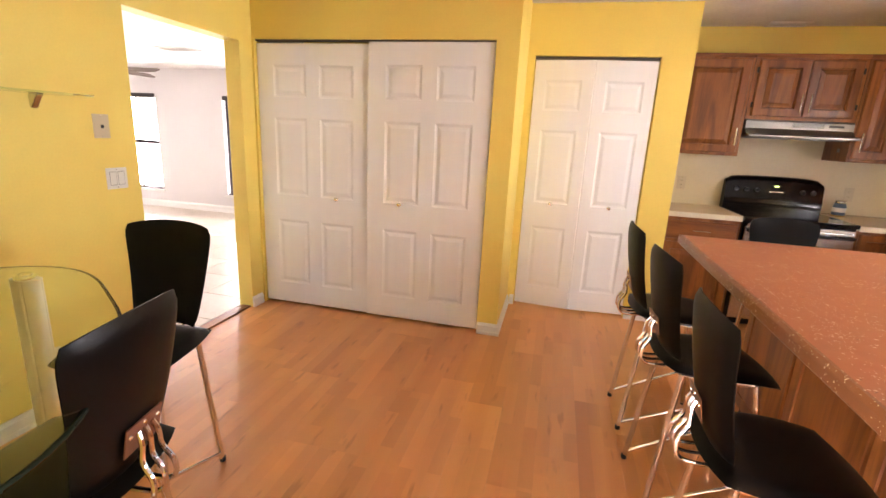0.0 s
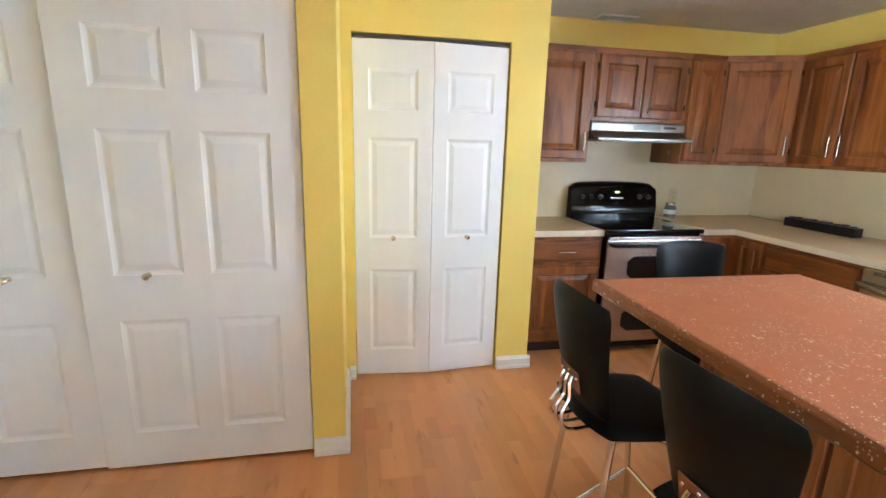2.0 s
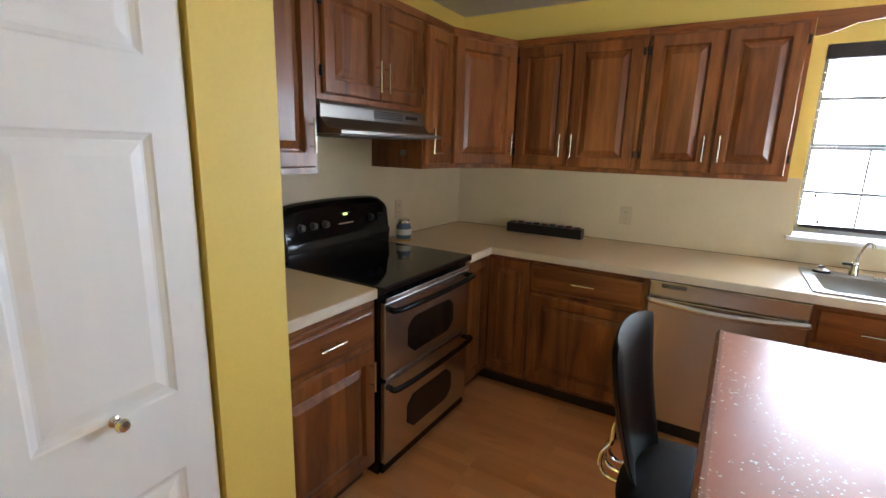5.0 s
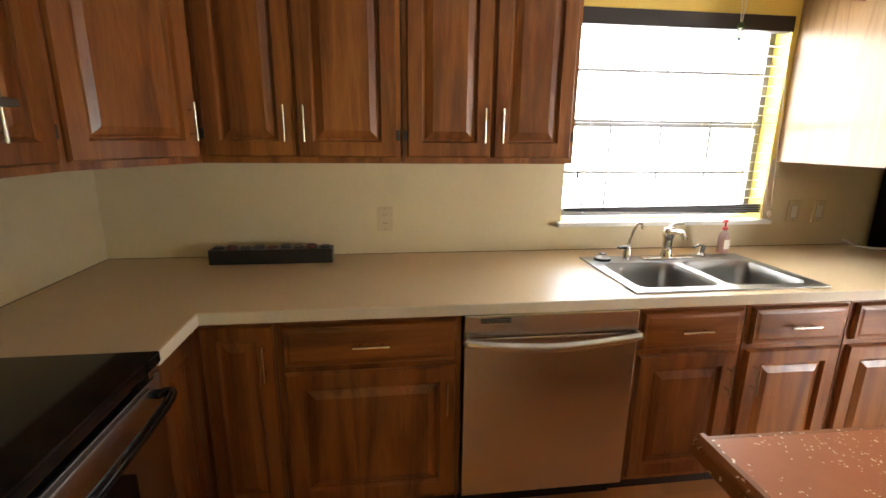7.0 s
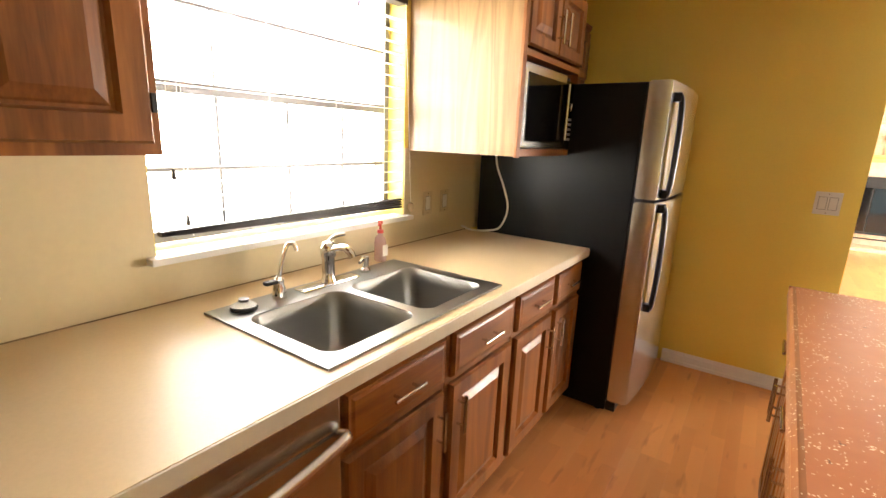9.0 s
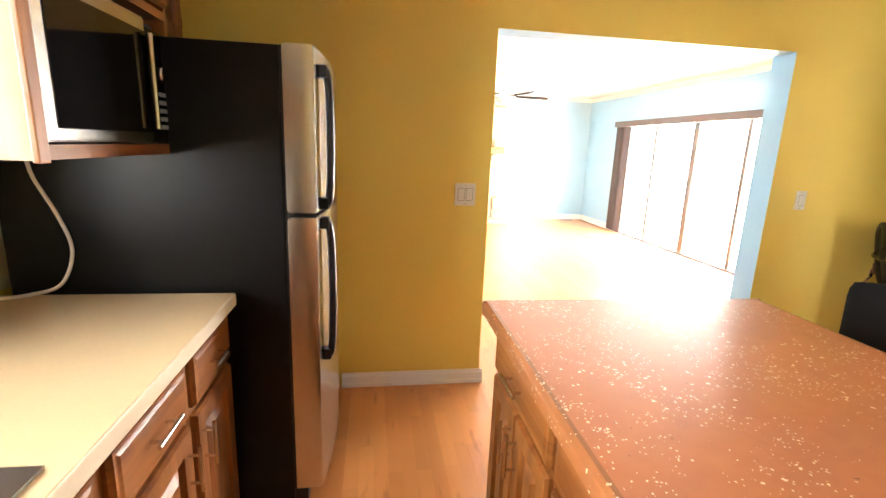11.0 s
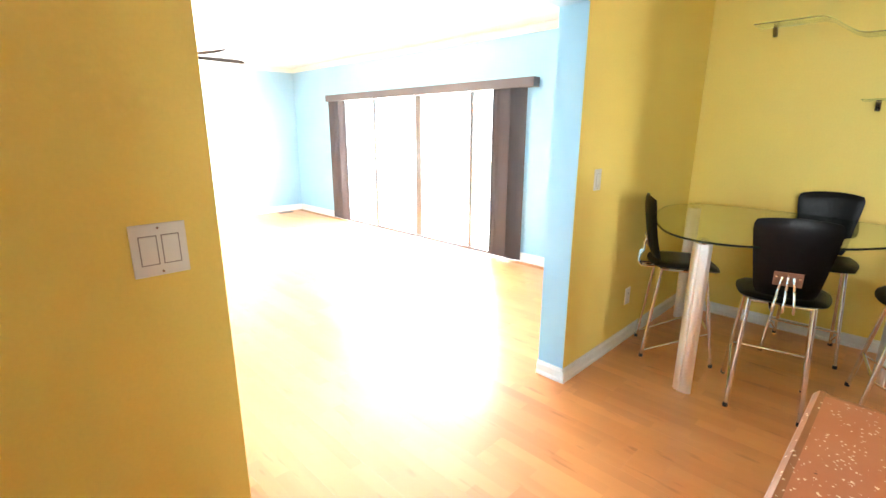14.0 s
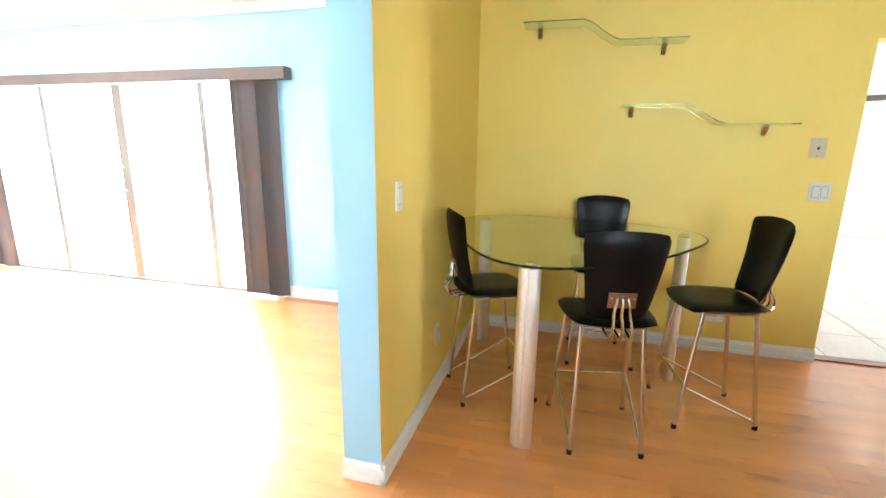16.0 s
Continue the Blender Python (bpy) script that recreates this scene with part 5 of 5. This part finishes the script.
# ---- bar stools ----
def make_stool():
    st = thing("bar_stool", "chrome bar stool with black leatherette seat and curved back", "bar stool", group="black and chrome bar stools")
    feet = {(-1, -1): (-0.20, -0.16), (-1, 1): (-0.20, 0.16), (1, -1): (0.20, -0.195), (1, 1): (0.20, 0.195)}
    tops = {(-1, -1): (-0.135, -0.135), (-1, 1): (-0.135, 0.135), (1, -1): (0.115, -0.15), (1, 1): (0.115, 0.15)}
    leg_at = lambda k, z: (feet[k][0] + (tops[k][0] - feet[k][0]) * z / 0.60, feet[k][1] + (tops[k][1] - feet[k][1]) * z / 0.60, z)
    for k in feet:
        lg = part("leg", tube([leg_at(k, 0.012), leg_at(k, 0.60)], 0.011, 12), CHROME, st, "chrome leg", smooth=True)
        part("rubber_foot", lathe([(0.012, 0), (0.013, 0.004), (0.0125, 0.022)], 12), RUBBER, lg, "black rubber foot", pose(*leg_at(k, 0.0)), True)
    part("footrest", tube([leg_at((1, -1), 0.225), leg_at((1, 1), 0.225)], 0.008, 10), CHROME, st, smooth=True)
    for s in (-1, 1):
        part("side_rail", tube([leg_at((1, s), 0.215), leg_at((-1, s), 0.04)], 0.0075, 10), CHROME, st, smooth=True)
    frame_pts = [(-0.135, -0.135, 0.597), (0.115, -0.15, 0.597), (0.115, 0.15, 0.597), (-0.135, 0.135, 0.597), (-0.135, -0.135, 0.597)]
    part("seat_frame", tube(frame_pts, 0.009, 8), CHROME, st, smooth=True)
    # seat: a cushion with rounded corners that dips in the middle and rolls over in front
    bm = bmesh.new()
    n = 14
    grid = {}
    for side in (0, 1):
        for i in range(n + 1):
            for j in range(n + 1):
                u, v = -1 + 2 * i / n, -1 + 2 * j / n
                # square to rounded square
                x = u * math.sqrt(1 - 0.28 * v * v) * 0.205
                y = v * math.sqrt(1 - 0.22 * u * u) * (0.205 + 0.008 * u)
                rim_ = max(abs(u), abs(v)) ** 7
                mid = 0.623 - 0.016 * max(0, u) ** 3 + 0.006 * v * v
                z = mid + (0.022 if side else -0.020) * (1 - rim_)
                grid[side, i, j] = bm.verts.new((x, y, z))
    for i in range(n):
        for j in range(n):
            bm.faces.new((grid[1, i, j], grid[1, i + 1, j], grid[1, i + 1, j + 1], grid[1, i, j + 1]))
            bm.faces.new((grid[0, i, j], grid[0, i, j + 1], grid[0, i + 1, j + 1], grid[0, i + 1, j]))
    bmesh.ops.remove_doubles(bm, verts=bm.verts[:], dist=0.0005)
    part("seat", bm, LEATHER, st, "black leatherette seat", smooth=True)
    # back: flared board, arched on top, curved round the sitter
    bm = bmesh.new()
    grid = {}
    nu, nv = 14, 16
    for side in (0, 1):
        for i in range(nu + 1):
            for j in range(nv + 1):
                u, v = -1 + 2 * i / nu, j / nv
                half = 0.128 + 0.052 * v
                corner = 1 - 0.10 * abs(2 * v - 1) ** 10 * abs(u) ** 3
                y = u * half * corner
                z = 0.648 + 0.385 * v + (0.020 * (1 - u * u) - 0.004) * v
                x = -0.174 - 0.070 * v - 0.010 * math.sin(v * math.pi) + 0.030 * u * u
                edge_ = max(abs(u), abs(2 * v - 1)) ** 8
                grid[side, i, j] = bm.verts.new((x + (0.016 if side else -0.016) * (1 - 0.9 * edge_), y, z))
    for i in range(nu):
        for j in range(nv):
            bm.faces.new((grid[1, i, j], grid[1, i + 1, j], grid[1, i + 1, j + 1], grid[1, i, j + 1]))
            bm.faces.new((grid[0, i, j], grid[0, i, j + 1], grid[0, i + 1, j + 1], grid[0, i + 1, j]))
    loop_ = [(i, 0) for i in range(nu)] + [(nu, j) for j in range(nv)] + [(i, nv) for i in range(nu, 0, -1)] + [(0, j) for j in range(nv, 0, -1)]
    for a, b in zip(loop_, loop_[1:] + loop_[:1]):
        bm.faces.new((grid[0, *a], grid[0, *b], grid[1, *b], grid[1, *a]))
    back = part("backrest", bm, LEATHER, st, "black leatherette backrest", smooth=True)
    pl = part("bracket", box(-0.004, 0.0, -0.058, 0.058, -0.036, 0.036, 0.0015), COPPER, st, "brown metal bracket plate", pose(-0.2190, 0, 0.752, 0, -11, 0))
    for y in (-0.045, 0, 0.045):
        part("rivet", lathe([(0.006, 0), (0.005, 0.003), (0.002, 0.004)], 10), CHROME, pl, "chrome rivet", pose(-0.004, y, 0.012 if y else 0.022, 0, -90, 0), True)
    for y in (-0.03, 0, 0.03):
        bar = smooth_line([(-0.226, y * 0.75, 0.762), (-0.235, y * 0.9, 0.735), (-0.236, y * 1.1, 0.69), (-0.258, y * 1.25, 0.65), (-0.256, y * 1.4, 0.606), (-0.225, y * 1.5, 0.588), (-0.14, y * 1.6, 0.594)], 5)
        part("support_bar", tube(bar, 0.0065, 8), CHROME, st, "bent chrome support bar", smooth=True)
    return st


STOOLS = [(-0.757, 1.014, 191), (-1.107, 1.568, -81), (-1.010, 0.440, 118), (-1.655, 1.055, 4),
          (0.938, 2.742, 1), (0.957, 2.207, 5), (0.960, 1.600, -1), (1.590, 3.140, -96)]
first = make_stool()
first.matrix_basis = pose(STOOLS[0][0], STOOLS[0][1], 0, 0, 0, STOOLS[0][2])
for x, y, a in STOOLS[1:]:
    copy_thing(first, pose(x, y, 0, 0, 0, a))

# ---- glass table ----
tb = thing("glass_table", "rounded triangular glass bar table on three aluminium columns", "table", pose(-1.212, 0.806, 0))
TH = 0.895
shape = []
for k in range(96):
    a = 2 * math.pi * k / 96
    c = math.cos(3 * (a - radians(-11)))
    r = 0.675 + 0.085 * c + 0.018 * math.cos(6 * (a - radians(-11)))
    shape.append((r * math.cos(a), r * math.sin(a)))
gt = part("tabletop", outline(shape, TH - 0.012, TH, 0.002), GREEN_GLASS, tb, "clear greenish glass tabletop")
gt.visible_shadow = False
part("edge", tube([(sx, sy, TH - 0.006) for sx, sy in shape + shape[:2]], 0.0055, 8), GLASS_EDGE, gt, "dark green polished glass edge", smooth=True)
for a in (-11, 109, 229):
    pts = []
    for k in range(48):
        t = 2 * math.pi * k / 48
        r = 0.044 - (0.004 if k % 12 == 0 else 0)
        pts.append((0.62 * r * math.cos(t), 1.15 * r * math.sin(t)))
    lg = part("leg", outline(pts, 0.0, TH - 0.030), ALUMINIUM, tb, "ribbed brushed aluminium column", pose(0.695 * math.cos(radians(a)), 0.695 * math.sin(radians(a)), 0, 0, 0, a))
    part("cap", lathe([(0.034, TH - 0.030), (0.034, TH - 0.022), (0.022, TH - 0.018), (0.022, TH - 0.0125)], 20), CHROME, lg, "chrome cap", smooth=True)

# ---- glass wall shelves ----


def glass_shelf(y0, y1, z_hi, z_lo, by):
    sh = thing("wall_shelf", "wavy clear glass wall shelf on two metal brackets", "shelf", group="wavy glass shelves")
    prof = []
    n = 40
    for k in range(n + 1):
        y = y0 + (y1 - y0) * k / n
        s = min(1, max(0, ((y - y0) / (y1 - y0) - 0.36) / 0.26))
        prof.append((y, z_lo + (z_hi - z_lo) * (1 - s * s * (3 - 2 * s))))
    bm = bmesh.new()
    rows = []
    for y, z in prof:
        d = 0.20
        rows.append([bm.verts.new(v) for v in ((WEST + 0.006, y, z), (WEST + d, y, z), (WEST + d, y, z + 0.008), (WEST + 0.006, y, z + 0.008))])
    for a, b in zip(rows, rows[1:]):
        for k in range(4):
            bm.faces.new((a[k], a[(k + 1) % 4], b[(k + 1) % 4], b[k]))
    bm.faces.new(rows[0])
    bm.faces.new(rows[-1][::-1])
    g = part("pane", bm, GREEN_GLASS, sh, "clear glass with a green edge", smooth=True)
    g.visible_shadow = False
    for y, z in zip(by, (z_hi, z_lo)):
        br = side_prism([(0, -0.06), (0.012, -0.06), (0.045, -0.012), (0.06, -0.0005), (0, -0.0005)], -0.014, 0.014)
        bmesh.ops.bevel(br, geom=br.edges[:], offset=0.003, segments=2, affect="EDGES")
        part("bracket", br, NICKEL, sh, "grey metal bracket", pose(WEST, y, z, 0, 0, -90), True)


glass_shelf(0.46, 1.43, 2.125, 2.00, (0.555, 1.32))
glass_shelf(1.09, 2.065, 1.62, 1.51, (1.165, 1.945))

# ---- living room: sliding doors, blinds ----
sd = thing("door_3", "four-panel glass sliding door with grey aluminium frames, bright with daylight", "sliding door", pose(LIV_W - 0.06, -5.16, 0, 0, 0, 90), kind="structure")
L = 5.16 - 1.66
part("track", box(0, L, -0.07, 0.05, 0.0, 0.03), GREY_FRAME, sd)
part("head", box(0, L, -0.07, 0.05, 1.900, 1.945), GREY_FRAME, sd)
for x0, x1 in ((0, 0.05), (L - 0.05, L)):
    part("jamb", box(x0, x1, -0.07, 0.05, 0.03, 1.900), GREY_FRAME, sd)
for c, hw_ in ((-4.24, 0.030), (-3.30, 0.055), (-2.36, 0.030)):
    x = c + 5.16
    part("stile", box(x - hw_, x + hw_, -0.05, 0.0, 0.03, 1.900, 0.003), GREY_FRAME, sd)
for a, b in ((0.05, 0.89), (0.95, 1.805), (1.915, 2.77), (2.83, L - 0.05)):
    p_ = part("pane", box(a, b, -0.028, -0.022, 0.03, 1.900), GLASS, sd)
    p_.visible_shadow = False
part("pull_handle", tube(smooth_line([(1.83, -0.05, 0.90), (1.83, -0.09, 0.92), (1.83, -0.09, 1.10), (1.83, -0.05, 1.12)], 4), 0.010, 8), WHITE, sd, "white pull handle", smooth=True)
vb = thing("vertical_blind", "taupe vertical blind drawn open to both sides under a taupe valance", "blind")
VX = -2.02
part("valance", box(VX - 0.055, VX + 0.055, -5.32, -1.425, 1.866, 1.960, 0.003), VALANCE, vb, "taupe valance")
rv = random.Random(4)
for y0, y1, nv_ in ((-5.30, -4.90, 8), (-1.95, -1.565, 11)):
    for k in range(nv_):
        y = y0 + (y1 - y0) * (k + 0.5) / nv_
        bm = bmesh.new()
        rows = []
        for i in range(7):
            u = -1 + i / 3
            rows.append((0.044 * u, 0.007 * (1 - u * u)))
        bm = outline([(x, d) for x, d in rows] + [(x, d + 0.0015) for x, d in rows[::-1]], 0.025, 1.866)
        part("vane", bm, VANE, vb, m=pose(VX, y, 0, 0, 0, 112 + rv.uniform(-26, 22)), smooth=True)

# ---- ceiling fan ----
WFAN = material("white_fan_metal", (0.75, 0.75, 0.74), 0.35, vary=0.02)
DARKBLADE = material("dark_fan_blade", (0.022, 0.015, 0.012), 0.75, vary=0.2, vary_scale=4, fine=0.15, fine_scale=40, spec=0.08)
GREYBLADE = material("grey_brown_fan_blade", (0.16, 0.12, 0.10), 0.6, vary=0.15, vary_scale=4, fine=0.12, fine_scale=40)
LIT_GLASS = bpy.data.materials.new("lit_frosted_glass")
LIT_GLASS.use_nodes = True
lit = LIT_GLASS.node_tree.nodes["Principled BSDF"]
lit.inputs["Base Color"].default_value = (0.85, 0.80, 0.70, 1)
lit.inputs["Emission Color"].default_value = (1.0, 0.72, 0.42, 1)
lit.inputs["Emission Strength"].default_value = 5.0


def ceiling_fan(x, y, z, turn, label, blade_mat, bowl_mat, bowl_label):
    fan = thing("ceiling_fan", label, "ceiling fan", pose(x, y, z))
    part("canopy", lathe([(0.02, -0.07), (0.06, -0.05), (0.07, -0.0)], 20), WFAN, fan, smooth=True)
    part("rod", tube([(0, 0, -0.05), (0, 0, -0.22)], 0.012, 10), WFAN, fan, smooth=True)
    part("motor", lathe([(0.05, -0.36), (0.10, -0.34), (0.12, -0.29), (0.11, -0.24), (0.04, -0.21)], 28), WFAN, fan, smooth=True)
    part("light_bowl", lathe([(0.01, -0.44), (0.07, -0.42), (0.10, -0.385), (0.105, -0.362)], 24), bowl_mat, fan, bowl_label, smooth=True)
    for k in range(5):
        bm = outline([(0.17, -0.045), (0.35, -0.062), (0.60, -0.066), (0.645, -0.04), (0.645, 0.04), (0.60, 0.066), (0.35, 0.062), (0.17, 0.045)], -0.005, 0.005)
        blade = part("blade", bm, blade_mat, fan, "dark wooden blade", pose(0, 0, -0.315, 0, 0, turn + 72 * k) @ pose(0, 0, 0, 19, 0, 0))
        part("blade_iron", box(0.09, 0.21, -0.018, 0.018, -0.008, -0.004, 0.001), WFAN, blade)


ceiling_fan(FAN[0], FAN[1], LIV_C, FAN[2], "white ceiling fan with dark wooden blades, standing still", DARKBLADE, PLATE, "white glass light bowl")
ceiling_fan(-4.20, 4.15, GC, 12, "ceiling fan with brown blades and a lit glass bowl", GREYBLADE, LIT_GLASS, "lit warm glass bowl")


def vent(name, label, m, w, h, n_):
    v = thing(name, label, "ceiling vent", m)
    for b in ((-w / 2, w / 2, -h / 2, -h / 2 + 0.02), (-w / 2, w / 2, h / 2 - 0.02, h / 2), (-w / 2, -w / 2 + 0.02, -h / 2 + 0.02, h / 2 - 0.02), (w / 2 - 0.02, w / 2, -h / 2 + 0.02, h / 2 - 0.02)):
        part("frame", box(*b, -0.012, 0.0, 0.002), WHITE, v)
    part("backing", box(-w / 2 + 0.02, w / 2 - 0.02, -h / 2 + 0.02, h / 2 - 0.02, -0.002, 0.0), GREY_FRAME, v)
    for k in range(n_):
        y = -h / 2 + 0.02 + (h - 0.04) * (k + 0.5) / n_
        part("slat", box(-w / 2 + 0.02, w / 2 - 0.02, -0.006, 0.006, -0.0008, 0.0008), WHITE, v, m=pose(0, y, -0.007, 35, 0, 0))


vent("ceiling_vent", "white slatted air vent in the living room ceiling", pose(0.77, -2.50, LIV_C), 0.40, 0.20, 6)
vent("ceiling_vent", "white slatted air vent in the ceiling of the tiled room", pose(-3.95, 4.97, GC), 0.45, 0.25, 7)
vent("ceiling_vent", "small ceiling vent over the range", pose(1.98, 4.90, CEIL), 0.30, 0.15, 5)

# ---- fireplace ----
fp = thing("fireplace", "tan field-stone fireplace with a black firebox and a golden wooden mantel", "fireplace", pose(0, LIV_S, 0))
FX0, FX1, FD = -0.22, 2.15, 0.28
ob0, ob1, oz0, oz1 = 0.15, 1.36, 0.14, 1.10
core = bmesh.new()
for b in ((FX0 + 0.02, ob0, 0, FD - 0.03, 0, LIV_C - 0.07), (ob1, FX1 - 0.02, 0, FD - 0.03, 0, LIV_C - 0.07), (ob0, ob1, 0, FD - 0.03, oz1, LIV_C - 0.07), (ob0, ob1, 0, FD - 0.03, 0, oz0)):
    box(*b, bm=core)
cr = part("chimney", core, MORTAR, fp, "mortared stone chimney breast")
rs = random.Random(7)
z = 0.0
while z < LIV_C - 0.12:
    h = rs.uniform(0.13, 0.30)
    h = min(h, LIV_C - 0.075 - z)
    x = FX0
    while x < FX1 - 0.03:
        w = min(rs.uniform(0.16, 0.46), FX1 - x)
        hole = x + w > ob0 and x < ob1 and z + h > oz0 and z < oz1
        if not hole:
            pts = [(x + 0.004 + rs.uniform(0, 0.045), z + 0.004 + rs.uniform(0, 0.035)), (x + w - 0.004 - rs.uniform(0, 0.045), z + 0.004 + rs.uniform(0, 0.035)),
                   (x + w - 0.004 - rs.uniform(0, 0.045), z + h - 0.004 - rs.uniform(0, 0.045)), (x + w * rs.uniform(0.4, 0.6), z + h - 0.006), (x + 0.004 + rs.uniform(0, 0.045), z + h - 0.004 - rs.uniform(0, 0.045))]
            bm = outline(pts, 0, 0.05 + rs.uniform(0, 0.02), 0.006)
            part("stone", bm, STONE, cr, m=pose(0, FD - 0.03 + 0.035, 0, 90, 0, 0) @ pose(0, 0, -0.02))
        x += w
    z += h
part("mantel", box(FX0 + 0.05, FX1 - 0.05, FD - 0.02, FD + 0.20, 1.33, 1.44, 0.006), MANTEL, fp, "golden wooden mantel shelf")
fb = part("firebox", box(ob0 - 0.02, ob1 + 0.02, FD - 0.06, FD + 0.045, oz0, oz1 + 0.01, 0.004), SOOT, fp, "black metal firebox")
for x0, x1 in ((ob0 + 0.06, (ob0 + ob1) / 2 - 0.01), ((ob0 + ob1) / 2 + 0.01, ob1 - 0.06)):
    part("glass_door", box(x0, x1, FD + 0.044, FD + 0.052, oz0 + 0.12, oz1 - 0.16, 0.002), BLACK_GLASS, fb, "dark glass door")
part("grille", box(ob0 + 0.03, ob1 - 0.03, FD + 0.044, FD + 0.052, oz0 + 0.02, oz0 + 0.08, 0.002), NICKEL, fb, "metal grille strip")
solid("hearth", box(FX0 - 0.02, FX1, LIV_S + FD + 0.05, LIV_S + FD + 0.45, 0, 0.06, 0.01), STONE, "low stone hearth slab before the fireplace", "hearth")
solid("floor_register", box(-1.80, -1.55, LIV_S + 0.10, LIV_S + 0.22, 0, 0.012, 0.003), GREY_FRAME, "small grey metal floor register in the corner", "floor register")

# ---- windows of the tiled room ----


def room_window(name, x0, x1, z0, z1, label):
    w = thing(name, label, "window", pose(x0, GN + 0.10, 0), kind="structure")
    wd = x1 - x0
    for b in ((0, 0.04, z0, z1), (wd - 0.04, wd, z0, z1), (0.04, wd - 0.04, z0, z0 + 0.04), (0.04, wd - 0.04, z1 - 0.04, z1), (0.04, wd - 0.04, (z0 + z1) / 2 - 0.03, (z0 + z1) / 2 + 0.03)):
        part("window_frame", box(b[0], b[1], -0.03, 0.02, b[2], b[3]), DARK_BLIND, w)
    for k in (1, 3):
        zz = z0 + (z1 - z0) * k / 4
        part("muntin", box(0.04, wd - 0.04, -0.015, 0.0, zz - 0.008, zz + 0.008), DARK_BLIND, w)
    part("muntin", box(wd / 2 - 0.008, wd / 2 + 0.008, -0.014, -0.001, z0 + 0.04, z1 - 0.04), DARK_BLIND, w)
    g = part("pane", box(0.03, wd - 0.03, -0.006, -0.002, z0 + 0.03, z1 - 0.03), GLASS, w)
    g.visible_shadow = False
    part("window_sill", box(-0.04, wd + 0.04, -0.14, -0.06, z0 - 0.025, z0, 0.004), WHITE, w)
    b = thing("window_blind", "dark slatted blind hanging in a tall window", "blind", pose(x0, GN + 0.03, 0))
    part("head_rail", box(0.005, wd - 0.005, -0.04, 0.02, z1 - 0.07, z1 - 0.002, 0.003), DARK_BLIND, b)
    for k in range(30):
        zz = z0 + 0.05 + k * (z1 - z0 - 0.14) / 30
        part("slat", box(0.01, wd - 0.01, -0.016, 0.016, -0.001, 0.001), DARK_BLIND, b, m=pose(0, -0.01, zz, -8, 0, 0))
    part("bottom_rail", box(0.01, wd - 0.01, -0.025, 0.01, z0 + 0.012, z0 + 0.032, 0.003), DARK_BLIND, b)


room_window("window_2", -4.81, -3.86, 0.28, 1.82, "tall dark-framed window of the tiled room")
room_window("window_3", -7.01, -6.06, 0.28, 1.82, "tall dark-framed window of the tiled room")

# ---- floors: planks and tiles ----
floor = solid("floor", box(WEST - 0.12, EAST + 0.15, LIV_S - 0.15, NORTH + 0.12, -0.15, -0.003), JOINT, "honey-coloured laminate plank floor", "floor", "structure")
solid("floor_living_east", box(EAST + 0.15, LIV_E + 0.15, LIV_S - 0.15, LIV_N + 0.15, -0.15, -0.0005), PLANK, "honey-coloured laminate floor", "floor", "structure")
PWD, PLN = 0.193, 1.285
pieces = {}


def plank_mesh(length, width=PWD):
    key = (round(length, 4), round(width, 4))
    if key not in pieces:
        g = 0.0001
        bm = bmesh.new()
        c = 0.0003
        lo = [bm.verts.new(v) for v in ((g, g, -0.008), (width - g, g, -0.008), (width - g, length - g, -0.008), (g, length - g, -0.008))]
        mi = [bm.verts.new((v.co.x, v.co.y, -c)) for v in lo]
        hi = [bm.verts.new(v) for v in ((g + c, g + c, 0), (width - g - c, g + c, 0), (width - g - c, length - g - c, 0), (g + c, length - g - c, 0))]
        for a, b in ((lo, mi), (mi, hi)):
            for k in range(4):
                bm.faces.new((a[k], a[(k + 1) % 4], b[(k + 1) % 4], b[k]))
        bm.faces.new(hi)
        me = bpy.data.meshes.new("plank")
        bm.to_mesh(me)
        bm.free()
        me.materials.append(PLANK)
        pieces[key] = me
    return pieces[key]


rp = random.Random(11)
x, count = WEST - 0.02, 0
while x < EAST:
    w = min(PWD, EAST + 0.02 - x)
    lo_y, hi_y = LIV_S, (CLOSET_Y + 0.07 if x < CORNER_X - 0.1 else NORTH)
    y = lo_y - rp.choice((0.2, 0.45, 0.7, 0.95, 1.15))
    while y < hi_y:
        a, b = max(y, lo_y), min(y + PLN, hi_y)
        if b - a > 0.03:
            ob = new("plank", plank_mesh(round(b - a, 4), w))
            ob.parent = floor
            ob.matrix_basis = pose(x, a, 0)
            count += 1
        y += PLN
    x += PWD
tiles = solid("floor_tiled", box(GW, WEST - 0.12, GS, GN, -0.15, -0.004), GROUT, "beige tiled floor of the next room", "floor", "structure")
TS = 0.46
tm = bmesh.new()
box(0.003, TS - 0.003, 0.003, TS - 0.003, -0.01, 0.0, 0.0015, 1, bm=tm)
tme = mesh_of("tile", tm, TILE)
for i in range(int((WEST - 0.12 - GW) / TS)):
    for k in range(int((GN - GS) / TS) + 1):
        xx, yy = WEST - 0.12 - (i + 1) * TS, GN - (k + 1) * TS
        if yy >= GS - 0.01:
            ob = new("tile", tme)
            ob.parent = tiles
            ob.matrix_basis = pose(xx, yy, 0)
